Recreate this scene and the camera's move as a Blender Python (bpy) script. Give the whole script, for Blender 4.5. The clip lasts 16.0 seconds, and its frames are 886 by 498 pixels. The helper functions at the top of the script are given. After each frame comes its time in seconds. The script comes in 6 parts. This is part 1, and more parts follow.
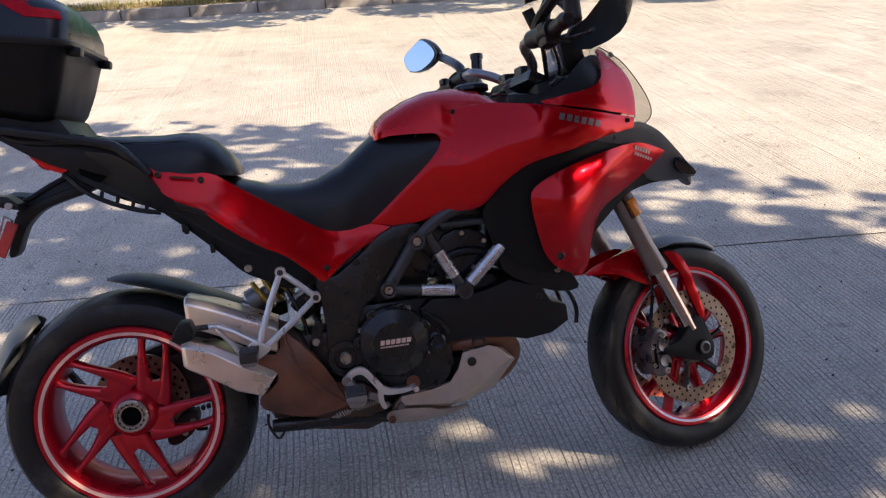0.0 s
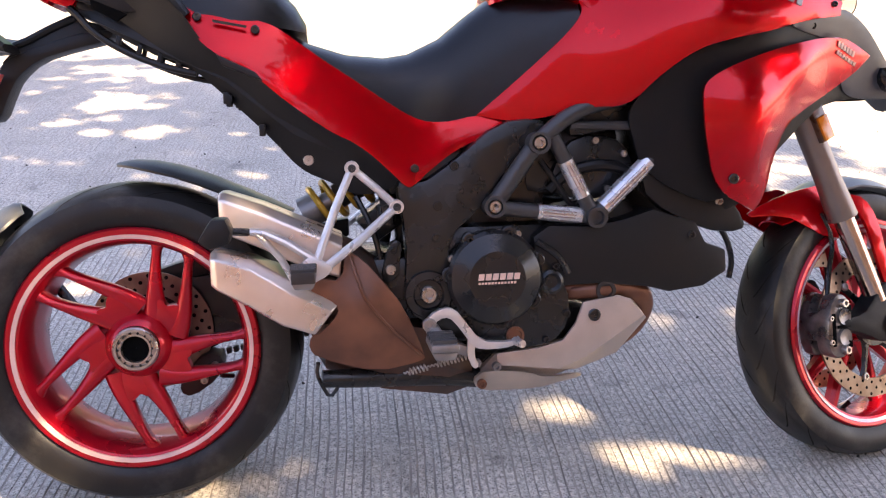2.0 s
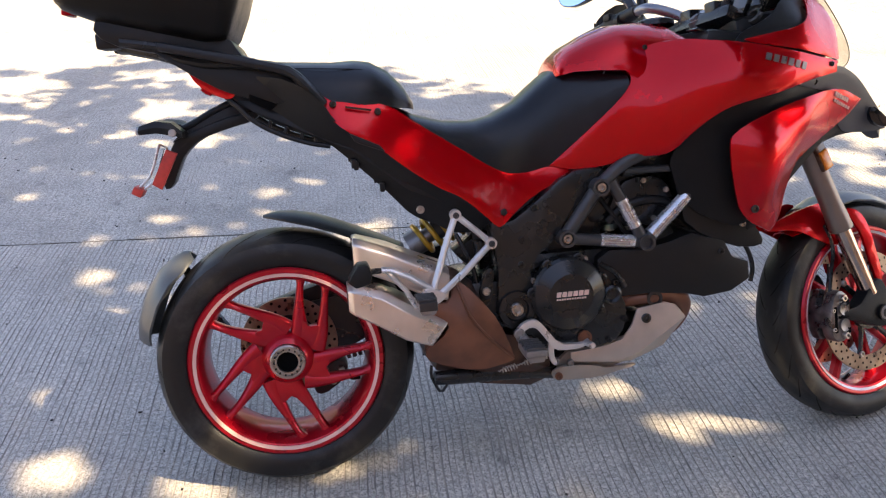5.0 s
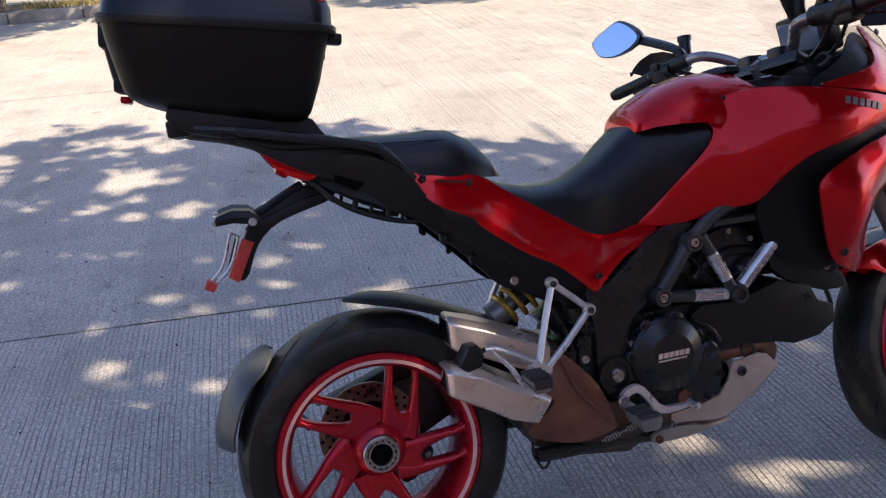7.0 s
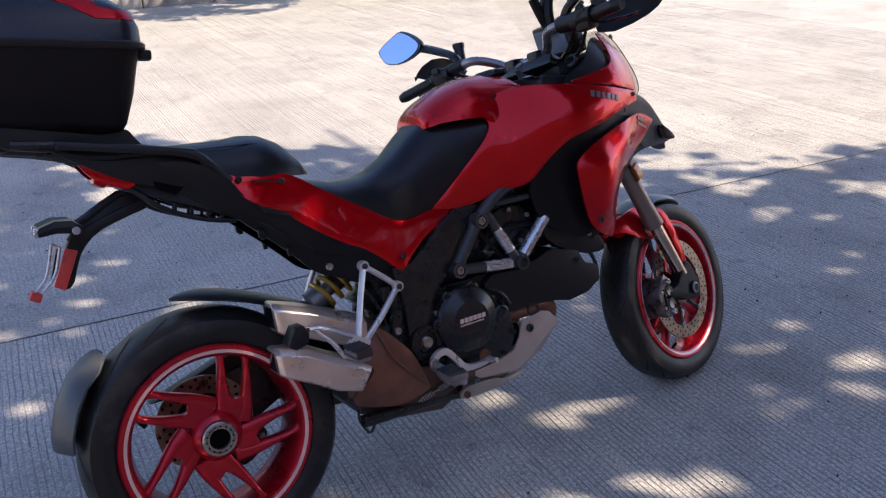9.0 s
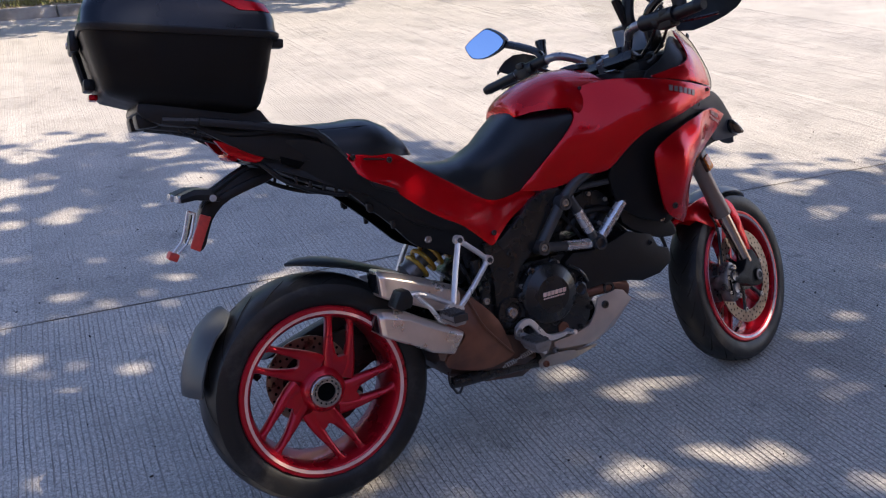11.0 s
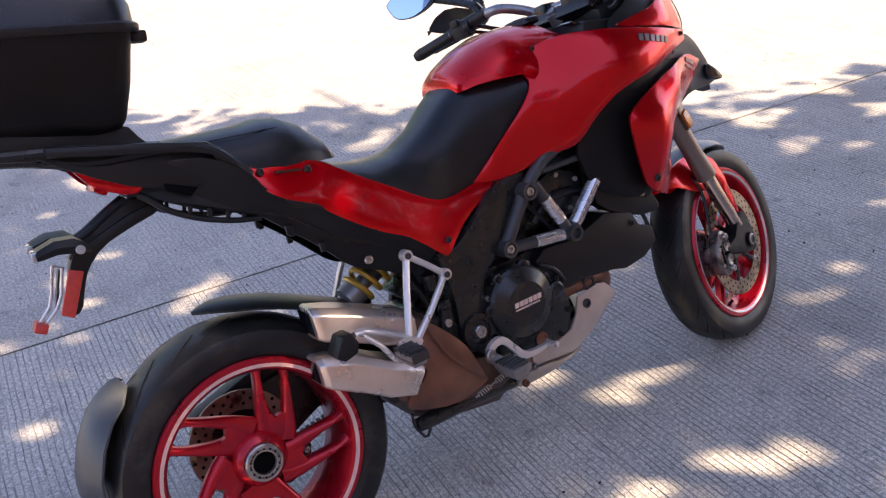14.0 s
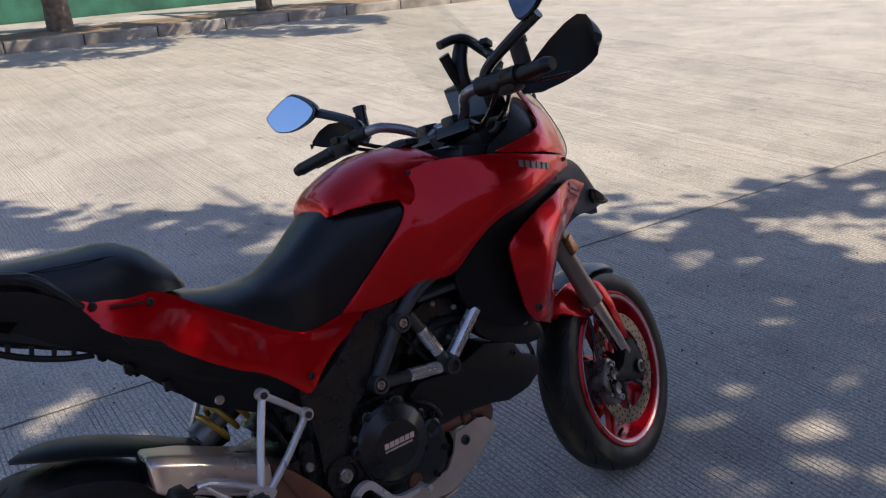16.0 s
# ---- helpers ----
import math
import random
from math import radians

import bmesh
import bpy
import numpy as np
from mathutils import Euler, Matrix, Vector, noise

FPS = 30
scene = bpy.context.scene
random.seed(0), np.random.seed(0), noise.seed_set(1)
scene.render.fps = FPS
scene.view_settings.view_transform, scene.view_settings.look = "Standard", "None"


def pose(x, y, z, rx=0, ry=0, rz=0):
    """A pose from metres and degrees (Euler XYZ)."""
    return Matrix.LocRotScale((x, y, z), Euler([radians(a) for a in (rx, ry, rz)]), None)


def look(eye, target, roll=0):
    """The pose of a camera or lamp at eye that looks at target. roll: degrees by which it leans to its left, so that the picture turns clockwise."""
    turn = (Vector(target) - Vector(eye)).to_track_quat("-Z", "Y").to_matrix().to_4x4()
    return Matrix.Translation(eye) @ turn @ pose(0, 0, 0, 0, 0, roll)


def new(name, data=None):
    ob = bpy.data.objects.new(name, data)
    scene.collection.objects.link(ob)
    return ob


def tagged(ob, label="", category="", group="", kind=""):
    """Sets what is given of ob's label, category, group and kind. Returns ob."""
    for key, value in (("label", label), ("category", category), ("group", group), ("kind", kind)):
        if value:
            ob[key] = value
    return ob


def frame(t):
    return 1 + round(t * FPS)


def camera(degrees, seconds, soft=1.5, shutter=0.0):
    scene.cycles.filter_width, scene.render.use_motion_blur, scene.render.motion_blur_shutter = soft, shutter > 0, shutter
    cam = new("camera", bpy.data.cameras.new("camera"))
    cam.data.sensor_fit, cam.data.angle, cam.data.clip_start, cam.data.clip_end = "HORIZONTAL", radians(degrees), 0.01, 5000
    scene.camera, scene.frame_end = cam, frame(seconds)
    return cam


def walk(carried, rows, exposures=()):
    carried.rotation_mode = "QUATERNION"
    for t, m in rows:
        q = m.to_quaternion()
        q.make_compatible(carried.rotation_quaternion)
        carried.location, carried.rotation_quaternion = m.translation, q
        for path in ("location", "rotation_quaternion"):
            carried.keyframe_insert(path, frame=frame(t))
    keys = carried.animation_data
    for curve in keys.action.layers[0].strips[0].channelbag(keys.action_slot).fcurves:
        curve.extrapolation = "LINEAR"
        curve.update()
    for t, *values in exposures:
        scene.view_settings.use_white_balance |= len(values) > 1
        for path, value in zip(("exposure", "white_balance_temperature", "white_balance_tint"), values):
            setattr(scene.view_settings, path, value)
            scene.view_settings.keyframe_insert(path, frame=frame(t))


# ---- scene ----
cam = camera(56.6, 16.0, 1.2)
PATH = [
    (0, (0.556, -1.892, 1.536), (0.830, -0.042, 0.721), -3.1),
    (0.5, (0.488, -1.926, 1.473), (0.768, -0.079, 0.655), 0.2),
    (1, (0.447, -1.792, 1.363), (0.662, 0.044, 0.497), 1.1),
    (1.5, (0.444, -1.552, 1.224), (0.626, 0.279, 0.344), 1.5),
    (2, (0.411, -1.425, 1.154), (0.647, 0.427, 0.332), 1.0),
    (2.5, (0.362, -1.388, 1.000), (0.692, 0.449, 0.175), 2.0),
    (3, (0.353, -1.376, 0.890), (0.747, 0.445, 0.059), 2.7),
    (3.5, (0.345, -1.386, 0.927), (0.761, 0.427, 0.091), 2.1),
    (4, (0.310, -1.462, 1.166), (0.703, 0.340, 0.291), 0.6),
    (4.5, (0.244, -1.585, 1.372), (0.608, 0.207, 0.467), -0.3),
    (5, (0.167, -1.707, 1.470), (0.403, 0.100, 0.555), -1.4),
    (5.2, (0.151, -1.720, 1.488), (0.330, 0.100, 0.583), -2.1),
    (7.3, (-0.235, -1.499, 1.527), (0.336, 0.273, 0.694), -4.2),
    (7.5, (-0.261, -1.531, 1.535), (0.433, 0.191, 0.692), -4.2),
    (8, (-0.304, -1.578, 1.538), (0.613, 0.028, 0.676), -2.7),
    (8.2, (-0.288, -1.604, 1.548), (0.646, -0.007, 0.687), -2.6),
    (10.3, (-0.373, -1.827, 1.580), (0.417, -0.127, 0.771), -1.0),
    (10.5, (-0.440, -1.833, 1.587), (0.360, -0.146, 0.765), -1.3),
    (11, (-0.517, -1.828, 1.585), (0.291, -0.151, 0.750), -1.7),
    (11.5, (-0.509, -1.797, 1.576), (0.234, -0.091, 0.740), -3.1),
    (12, (-0.388, -1.720, 1.570), (0.259, -0.001, 0.680), -5.3),
    (12.5, (-0.249, -1.654, 1.566), (0.399, 0.044, 0.639), -6.3),
    (13, (-0.195, -1.594, 1.541), (0.504, 0.075, 0.602), -6.6),
    (13.5, (-0.231, -1.502, 1.552), (0.556, 0.112, 0.583), -6.7),
    (14, (-0.300, -1.412, 1.554), (0.589, 0.147, 0.584), -6.3),
    (14.5, (-0.325, -1.375, 1.553), (0.703, 0.095, 0.582), -3.1),
    (15, (-0.329, -1.369, 1.569), (0.754, 0.086, 0.635), -2.5),
    (15.5, (-0.278, -1.353, 1.590), (0.826, 0.144, 0.751), -3.3),
    (16, (-0.117, -1.354, 1.582), (0.995, 0.162, 0.795), -2.5),
]
EXPOSURE = [(0.0, 0.95, 6500, 24), (0.5, 0.99, 6400, 28), (1.0, 1.20, 6300, 26), (1.5, 2.35, 6900, 26), (2.0, 2.35, 7400, 29), (3.0, 2.15, 8000, 29), (3.5, 2.15, 8000, 29),
            (4.0, 2.10, 7900, 29), (4.5, 1.90, 7500, 24), (5.2, 1.80, 7000, 21), (7.3, 0.93, 6100, 25), (8.2, 0.96, 5900, 25), (11.0, 0.85, 5850, 25), (12.0, 1.05, 6000, 26), (12.5, 1.20, 6300, 27),
            (13.0, 1.35, 6600, 29), (13.5, 1.53, 6650, 29), (14.0, 1.63, 6700, 29), (14.5, 1.63, 6750, 28), (15.0, 1.45, 6500, 24), (15.5, 1.07, 6100, 22), (16.0, 0.40, 6000, 21)]
walk(cam, [(t, look(e, g, r)) for t, e, g, r in PATH], EXPOSURE)

# ---- light ----
SUN_TO = Vector((0.87, -0.56, 1.0)).normalized()
SUN_ELEV = math.asin(SUN_TO.z)
world = bpy.data.worlds.new("sky_world")
scene.world = world
world.use_nodes = True
wn = world.node_tree
sky = wn.nodes.new("ShaderNodeTexSky")
sky.sky_type = "NISHITA"
sky.sun_disc = False
sky.sun_elevation = SUN_ELEV
sky.sun_rotation = math.atan2(SUN_TO.x, SUN_TO.y)
wn.links.new(sky.outputs[0], wn.nodes["Background"].inputs[0])
wn.nodes["Background"].inputs[1].default_value = 0.12
sun = new("sun", bpy.data.lights.new("sun", "SUN"))
sun.data.energy, sun.data.angle, sun.data.color = 5.0, radians(0.53), (0.97, 0.86, 0.59)
sun.matrix_world = look(SUN_TO * 30, (0, 0, 0))


# ---- materials ----
def mat(name, color, rough=0.5, metal=0.0, coat=0.0, var=0.15, scale=14.0, bump=0.0, bscale=300.0,
        rvar=0.1, tint=None, spec=0.5):
    """A surface with blotches at one size and grain at another."""
    m = bpy.data.materials.new(name)
    m.use_nodes = True
    nt = m.node_tree
    p = nt.nodes["Principled BSDF"]
    tc = nt.nodes.new("ShaderNodeTexCoord")
    big = nt.nodes.new("ShaderNodeTexNoise")
    big.inputs["Scale"].default_value, big.inputs["Detail"].default_value = scale, 6
    fine = nt.nodes.new("ShaderNodeTexNoise")
    fine.inputs["Scale"].default_value, fine.inputs["Detail"].default_value = bscale, 3
    for n in (big, fine):
        nt.links.new(tc.outputs["Object"], n.inputs["Vector"])
    ramp = nt.nodes.new("ShaderNodeValToRGB")
    c2 = tint or tuple(c * (1 - var) for c in color)
    c1 = tuple(min(1, c * (1 + var * 0.6)) for c in color)
    ramp.color_ramp.elements[0].position, ramp.color_ramp.elements[1].position = 0.32, 0.68
    ramp.color_ramp.elements[0].color, ramp.color_ramp.elements[1].color = (*c2, 1), (*c1, 1)
    nt.links.new(big.outputs["Fac"], ramp.inputs[0])
    nt.links.new(ramp.outputs[0], p.inputs["Base Color"])
    mr = nt.nodes.new("ShaderNodeMapRange")
    mr.inputs[1].default_value, mr.inputs[2].default_value = 0.3, 0.7
    mr.inputs[3].default_value, mr.inputs[4].default_value = max(0.02, rough - rvar), min(1, rough + rvar)
    nt.links.new(big.outputs["Fac"], mr.inputs[0])
    nt.links.new(mr.outputs[0], p.inputs["Roughness"])
    p.inputs["Metallic"].default_value = metal
    p.inputs["Coat Weight"].default_value = coat
    p.inputs["Coat Roughness"].default_value = 0.04
    p.inputs["Specular IOR Level"].default_value = spec
    if bump:
        b = nt.nodes.new("ShaderNodeBump")
        b.inputs["Strength"].default_value, b.inputs["Distance"].default_value = bump, 0.002
        nt.links.new(fine.outputs["Fac"], b.inputs["Height"])
        nt.links.new(b.outputs[0], p.inputs["Normal"])
    return m


RED = mat("red_paint", (0.63, 0.002, 0.007), 0.25, 0.6, 0.6, 0.06, 6, 0.0, 900, 0.03, None, 0.05)
RIM_RED = mat("candy_red_rim", (0.55, 0.006, 0.020), 0.30, 0.6, 0.5, 0.12, 9, 0.02, 700, 0.06)
STRIPE = mat("pale_rim_stripe", (0.90, 0.55, 0.47), 0.45, 0.0, 0.2, 0.12, 18)
STRIPE_SILVER = mat("silver_rim_stripe", (0.80, 0.70, 0.70), 0.35, 0.2, 0.3, 0.1, 18)
RUBBER = mat("worn_tyre_rubber", (0.008, 0.0078, 0.0078), 0.42, 0, 0, 0.4, 9, 0.12, 260, 0.12, (0.017, 0.0155, 0.014), 0.4)


def dust(m, colour, scale, lo, hi, share):
    """Dust lying on a surface in uneven, drawn-out smears."""
    nt = m.node_tree
    p = nt.nodes["Principled BSDF"]
    tc, sp, n, r, x = (nt.nodes.new("ShaderNode" + k) for k in ("TexCoord", "Mapping", "TexNoise", "MapRange", "Mix"))
    sp.inputs["Scale"].default_value = (1.0, 3.0, 1.0)
    n.inputs["Scale"].default_value, n.inputs["Detail"].default_value, n.inputs["Roughness"].default_value = scale, 7, 0.68
    r.inputs[1].default_value, r.inputs[2].default_value, r.inputs[4].default_value = lo, hi, share
    x.data_type = "RGBA"
    nt.links.new(tc.outputs["Object"], sp.inputs["Vector"])
    nt.links.new(sp.outputs[0], n.inputs["Vector"])
    nt.links.new(n.outputs["Fac"], r.inputs[0])
    nt.links.new(r.outputs[0], x.inputs[0])
    nt.links.new(p.inputs["Base Color"].links[0].from_socket, x.inputs[6])
    x.inputs[7].default_value = (*colour, 1)
    nt.links.new(x.outputs[2], p.inputs["Base Color"])


dust(RUBBER, (0.15, 0.138, 0.125), 7, 0.54, 0.80, 0.40)
SIPE = mat("dusty_tread_cut", (0.038, 0.034, 0.029), 0.9, 0, 0, 0.5, 30, 0, 300, 0.02, (0.008, 0.008, 0.007), 0.1)
# near-black that puts the shade of bores, drilled holes and slots into colour
HOLESHADE = mat("tread_groove", (0.003, 0.003, 0.003), 0.95, 0, 0, 0.1, 14, 0, 300, 0.02, None, 0.1)
BLACK = mat("satin_black_metal", (0.0105, 0.0105, 0.0115), 0.27, 0.0, 0, 0.3, 16, 0.05, 500, 0.1, (0.016, 0.015, 0.014), 0.5)
PLASTIC = mat("black_textured_plastic", (0.008, 0.008, 0.0085), 0.38, 0, 0, 0.25, 9, 0.22, 900, 0.1, (0.012, 0.0115, 0.0115), 0.34)
GLOSSBLACK = mat("glossy_black", (0.010, 0.011, 0.014), 0.16, 0, 0.5, 0.2, 8, 0, 300, 0.05)
# grey beak plastic, its base lifted for the sky sheen on it
GREY = mat("dark_grey_plastic", (0.075, 0.078, 0.085), 0.36, 0.0, 0, 0.2, 7, 0.08, 700, 0.1)
RAIL = mat("black_rail_plastic", (0.011, 0.012, 0.014), 0.34, 0, 0, 0.2, 9, 0.15, 900, 0.08, None, 0.35)
HUGGER = mat("dull_black_hugger_plastic", (0.010, 0.011, 0.011), 0.40, 0, 0, 0.2, 8, 0.1, 600, 0.08)
CALIPERBLACK = mat("grey_brake_caliper", (0.26, 0.235, 0.22), 0.32, 0.7, 0.1, 0.35, 34, 0.1, 300, 0.1, (0.085, 0.076, 0.072))
FENDER = mat("dark_grey_fender_plastic", (0.066, 0.071, 0.074), 0.38, 0, 0, 0.2, 8, 0.1, 600, 0.1)
# paler copy for the front fender, with sun and sky sheen in its colour
PALEFENDER = mat("pale_grey_fender_plastic", (0.17, 0.176, 0.18), 0.34, 0, 0, 0.2, 8, 0.1, 600, 0.1)
SEAT = mat("black_seat_vinyl", (0.0095, 0.010, 0.012), 0.33, 0, 0, 0.2, 10, 0.14, 520, 0.05, None, 0.38)
INNER = mat("deep_black_fairing_plastic", (0.0045, 0.0045, 0.005), 0.5, 0, 0, 0.3, 9, 0.2, 700, 0.1, (0.0085, 0.008, 0.008), 0.25)
STITCH = mat("seat_piping", (0.008, 0.008, 0.009), 0.6)
ALU = mat("brushed_aluminium", (0.80, 0.74, 0.70), 0.32, 0.6, 0, 0.12, 20, 0.06, 400, 0.08)
ALUBELLY = mat("painted_silver_cover", (0.58, 0.49, 0.42), 0.38, 0.5, 0.1, 0.14, 13, 0.05, 500, 0.08)
MUFFLER = mat("satin_steel_muffler", (0.82, 0.70, 0.61), 0.32, 0.8, 0, 0.12, 12, 0.05, 600, 0.08)
HEAT = mat("brown_heat_shield", (0.25, 0.10, 0.055), 0.38, 0.35, 0, 0.25, 12, 0.08, 500, 0.1, (0.15, 0.064, 0.040))
SILENCER = mat("dark_brown_steel_box", (0.13, 0.062, 0.042), 0.42, 0.4, 0, 0.3, 9, 0.1, 400, 0.1, (0.058, 0.040, 0.033))
DARKCAST = mat("dark_cast_exhaust", (0.060, 0.050, 0.045), 0.55, 0.4, 0, 0.3, 14, 0.12, 300)
FRAMEGREY = mat("grey_frame_paint", (0.062, 0.060, 0.060), 0.38, 0.3, 0.1, 0.2, 12, 0.04, 500)
LABELTUBE = mat("worn_foil_label", (0.78, 0.76, 0.76), 0.26, 0.75, 0, 0.2, 25, 0.03, 300, 0.08, (0.68, 0.64, 0.62))
PRINT = mat("faded_brown_print", (0.22, 0.12, 0.10), 0.6)
FORK = mat("brown_grey_anodised_fork", (0.27, 0.215, 0.185), 0.36, 0.5, 0.1, 0.15, 9, 0.03, 400)
# chrome with the brown of its warm reflections put into the colour
CHROME = mat("warm_mirroring_chrome", (0.58, 0.47, 0.42), 0.16, 1.0, 0, 0.06, 12, 0, 300, 0.04)
STEEL = mat("bolt_steel", (0.52, 0.47, 0.43), 0.32, 0.9, 0, 0.2, 30, 0.05, 300)
DISC = mat("brake_disc_steel", (0.36, 0.27, 0.20), 0.34, 0.7, 0, 0.25, 25, 0.05, 400, 0.1, (0.22, 0.15, 0.11))
CALIPER = mat("titanium_grey_caliper", (0.30, 0.28, 0.27), 0.40, 0.6, 0, 0.2, 20, 0.08, 400)
GOLD = mat("gold_spring_paint", (0.68, 0.38, 0.04), 0.36, 0.3, 0.3, 0.2, 15)
AMBER = mat("amber_lens", (0.85, 0.24, 0.02), 0.2, 0, 0.5, 0.15, 40)
BROWNLENS = mat("brown_reflector_housing", (0.10, 0.035, 0.018), 0.3, 0, 0.4, 0.2, 40)
REDLENS = mat("red_lens", (0.50, 0.003, 0.010), 0.18, 0.3, 0.15, 0.2, 60, 0, 300, 0.05, None, 0.1)
REDREFL = mat("matt_red_reflector", (0.62, 0.055, 0.040), 0.5, 0, 0, 0.15, 80)
CLEAR = mat("clear_lamp_lens", (0.42, 0.43, 0.45), 0.12, 0.3, 0.6, 0.1, 30)
MARK = mat("pale_printed_mark", (0.88, 0.60, 0.48), 0.5, 0, 0, 0.1, 60)
MARKGREY = mat("silver_grey_mark", (0.19, 0.17, 0.17), 0.35, 0.6, 0, 0.1, 60)
BARTUBE = mat("grey_anodised_bar", (0.30, 0.29, 0.30), 0.3, 0.75, 0, 0.12, 14)
CASEBLACK = mat("black_case_plastic", (0.006, 0.0055, 0.0055), 0.40, 0, 0, 0.2, 7, 0.3, 700, 0.08, None, 0.22)
CASELID = mat("satin_blue_black_lid", (0.007, 0.009, 0.015), 0.28, 0, 0.12, 0.2, 6, 0.1, 600, 0.06, None, 0.35)
# the blue of the reflected sky is put into the glass colour
MIRROR = mat("sky_tinted_mirror_glass", (0.30, 0.41, 0.64), 0.02, 1.0, 0, 0.01, 4, 0, 300, 0.0)
# pale blue-grey display, its base lifted for the sky reflected in it
SCREENDASH = mat("dash_screen", (0.20, 0.24, 0.30), 0.12, 0, 0.8, 0.1, 9)
SOIL = mat("dry_soil_verge", (0.23, 0.17, 0.115), 0.95, 0, 0, 0.35, 3.5, 1.0, 40, 0.05)
KERB = mat("worn_concrete_kerb", (0.36, 0.33, 0.30), 0.85, 0, 0, 0.3, 4, 0.8, 60, 0.05, (0.20, 0.18, 0.16))
PAVE = mat("pavement_concrete", (0.38, 0.36, 0.33), 0.85, 0, 0, 0.25, 2, 0.6, 70, 0.05)
# for the unseen near pavement, warm so that it bounces warm light
BOUNCEPAVE = mat("bounce_pavement_concrete", (0.55, 0.39, 0.27), 0.85, 0, 0, 0.2, 2, 0.6, 70, 0.05)
DRIVE = mat("pale_driveway", (0.62, 0.60, 0.56), 0.85, 0, 0, 0.15, 2, 0.6, 70, 0.05)
BARK = mat("grey_brown_bark", (0.22, 0.165, 0.125), 0.9, 0, 0, 0.45, 12, 1.0, 45, 0.05)
GREENWALL = mat("weathered_green_painted_wall", (0.045, 0.17, 0.115), 0.8, 0, 0, 0.55, 2.2, 0.7, 50, 0.08, (0.02, 0.075, 0.055))
# for the unseen near wall, warm so that metal and paint reflect it
BOUNCEWALL = mat("bounce_wall_ochre", (0.56, 0.36, 0.25), 0.85, 0, 0, 0.25, 2, 0.5, 60)
LEAF = mat("tree_leaf", (0.065, 0.11, 0.030), 0.5, 0, 0, 0.35, 3, 0, 300, 0.1)
GRASS = mat("dry_green_grass", (0.16, 0.17, 0.045), 0.7, 0, 0, 0.5, 2.5, 0, 300, 0.1, (0.26, 0.20, 0.075))
WHITEWALL = mat("whitewashed_gate_post", (0.72, 0.71, 0.68), 0.8, 0, 0, 0.12, 3, 0.5, 60)


def clear(name, colour, shine_share):
    """Thin clear plastic with a faint gloss."""
    m = bpy.data.materials.new(name)
    m.use_nodes = True
    nt = m.node_tree
    see, shine, mix = nt.nodes.new("ShaderNodeBsdfTransparent"), nt.nodes.new("ShaderNodeBsdfGlossy"), nt.nodes.new("ShaderNodeMixShader")
    see.inputs[0].default_value, shine.inputs["Roughness"].default_value, mix.inputs[0].default_value = (*colour, 1), 0.08, shine_share
    nt.links.new(see.outputs[0], mix.inputs[1])
    nt.links.new(shine.outputs[0], mix.inputs[2])
    nt.links.new(mix.outputs[0], nt.nodes["Material Output"].inputs[0])
    return m


SCREEN = clear("clear_screen", (0.975, 0.975, 0.965), 0.025)
LENS = clear("clear_headlight_glass", (0.80, 0.79, 0.76), 0.06)


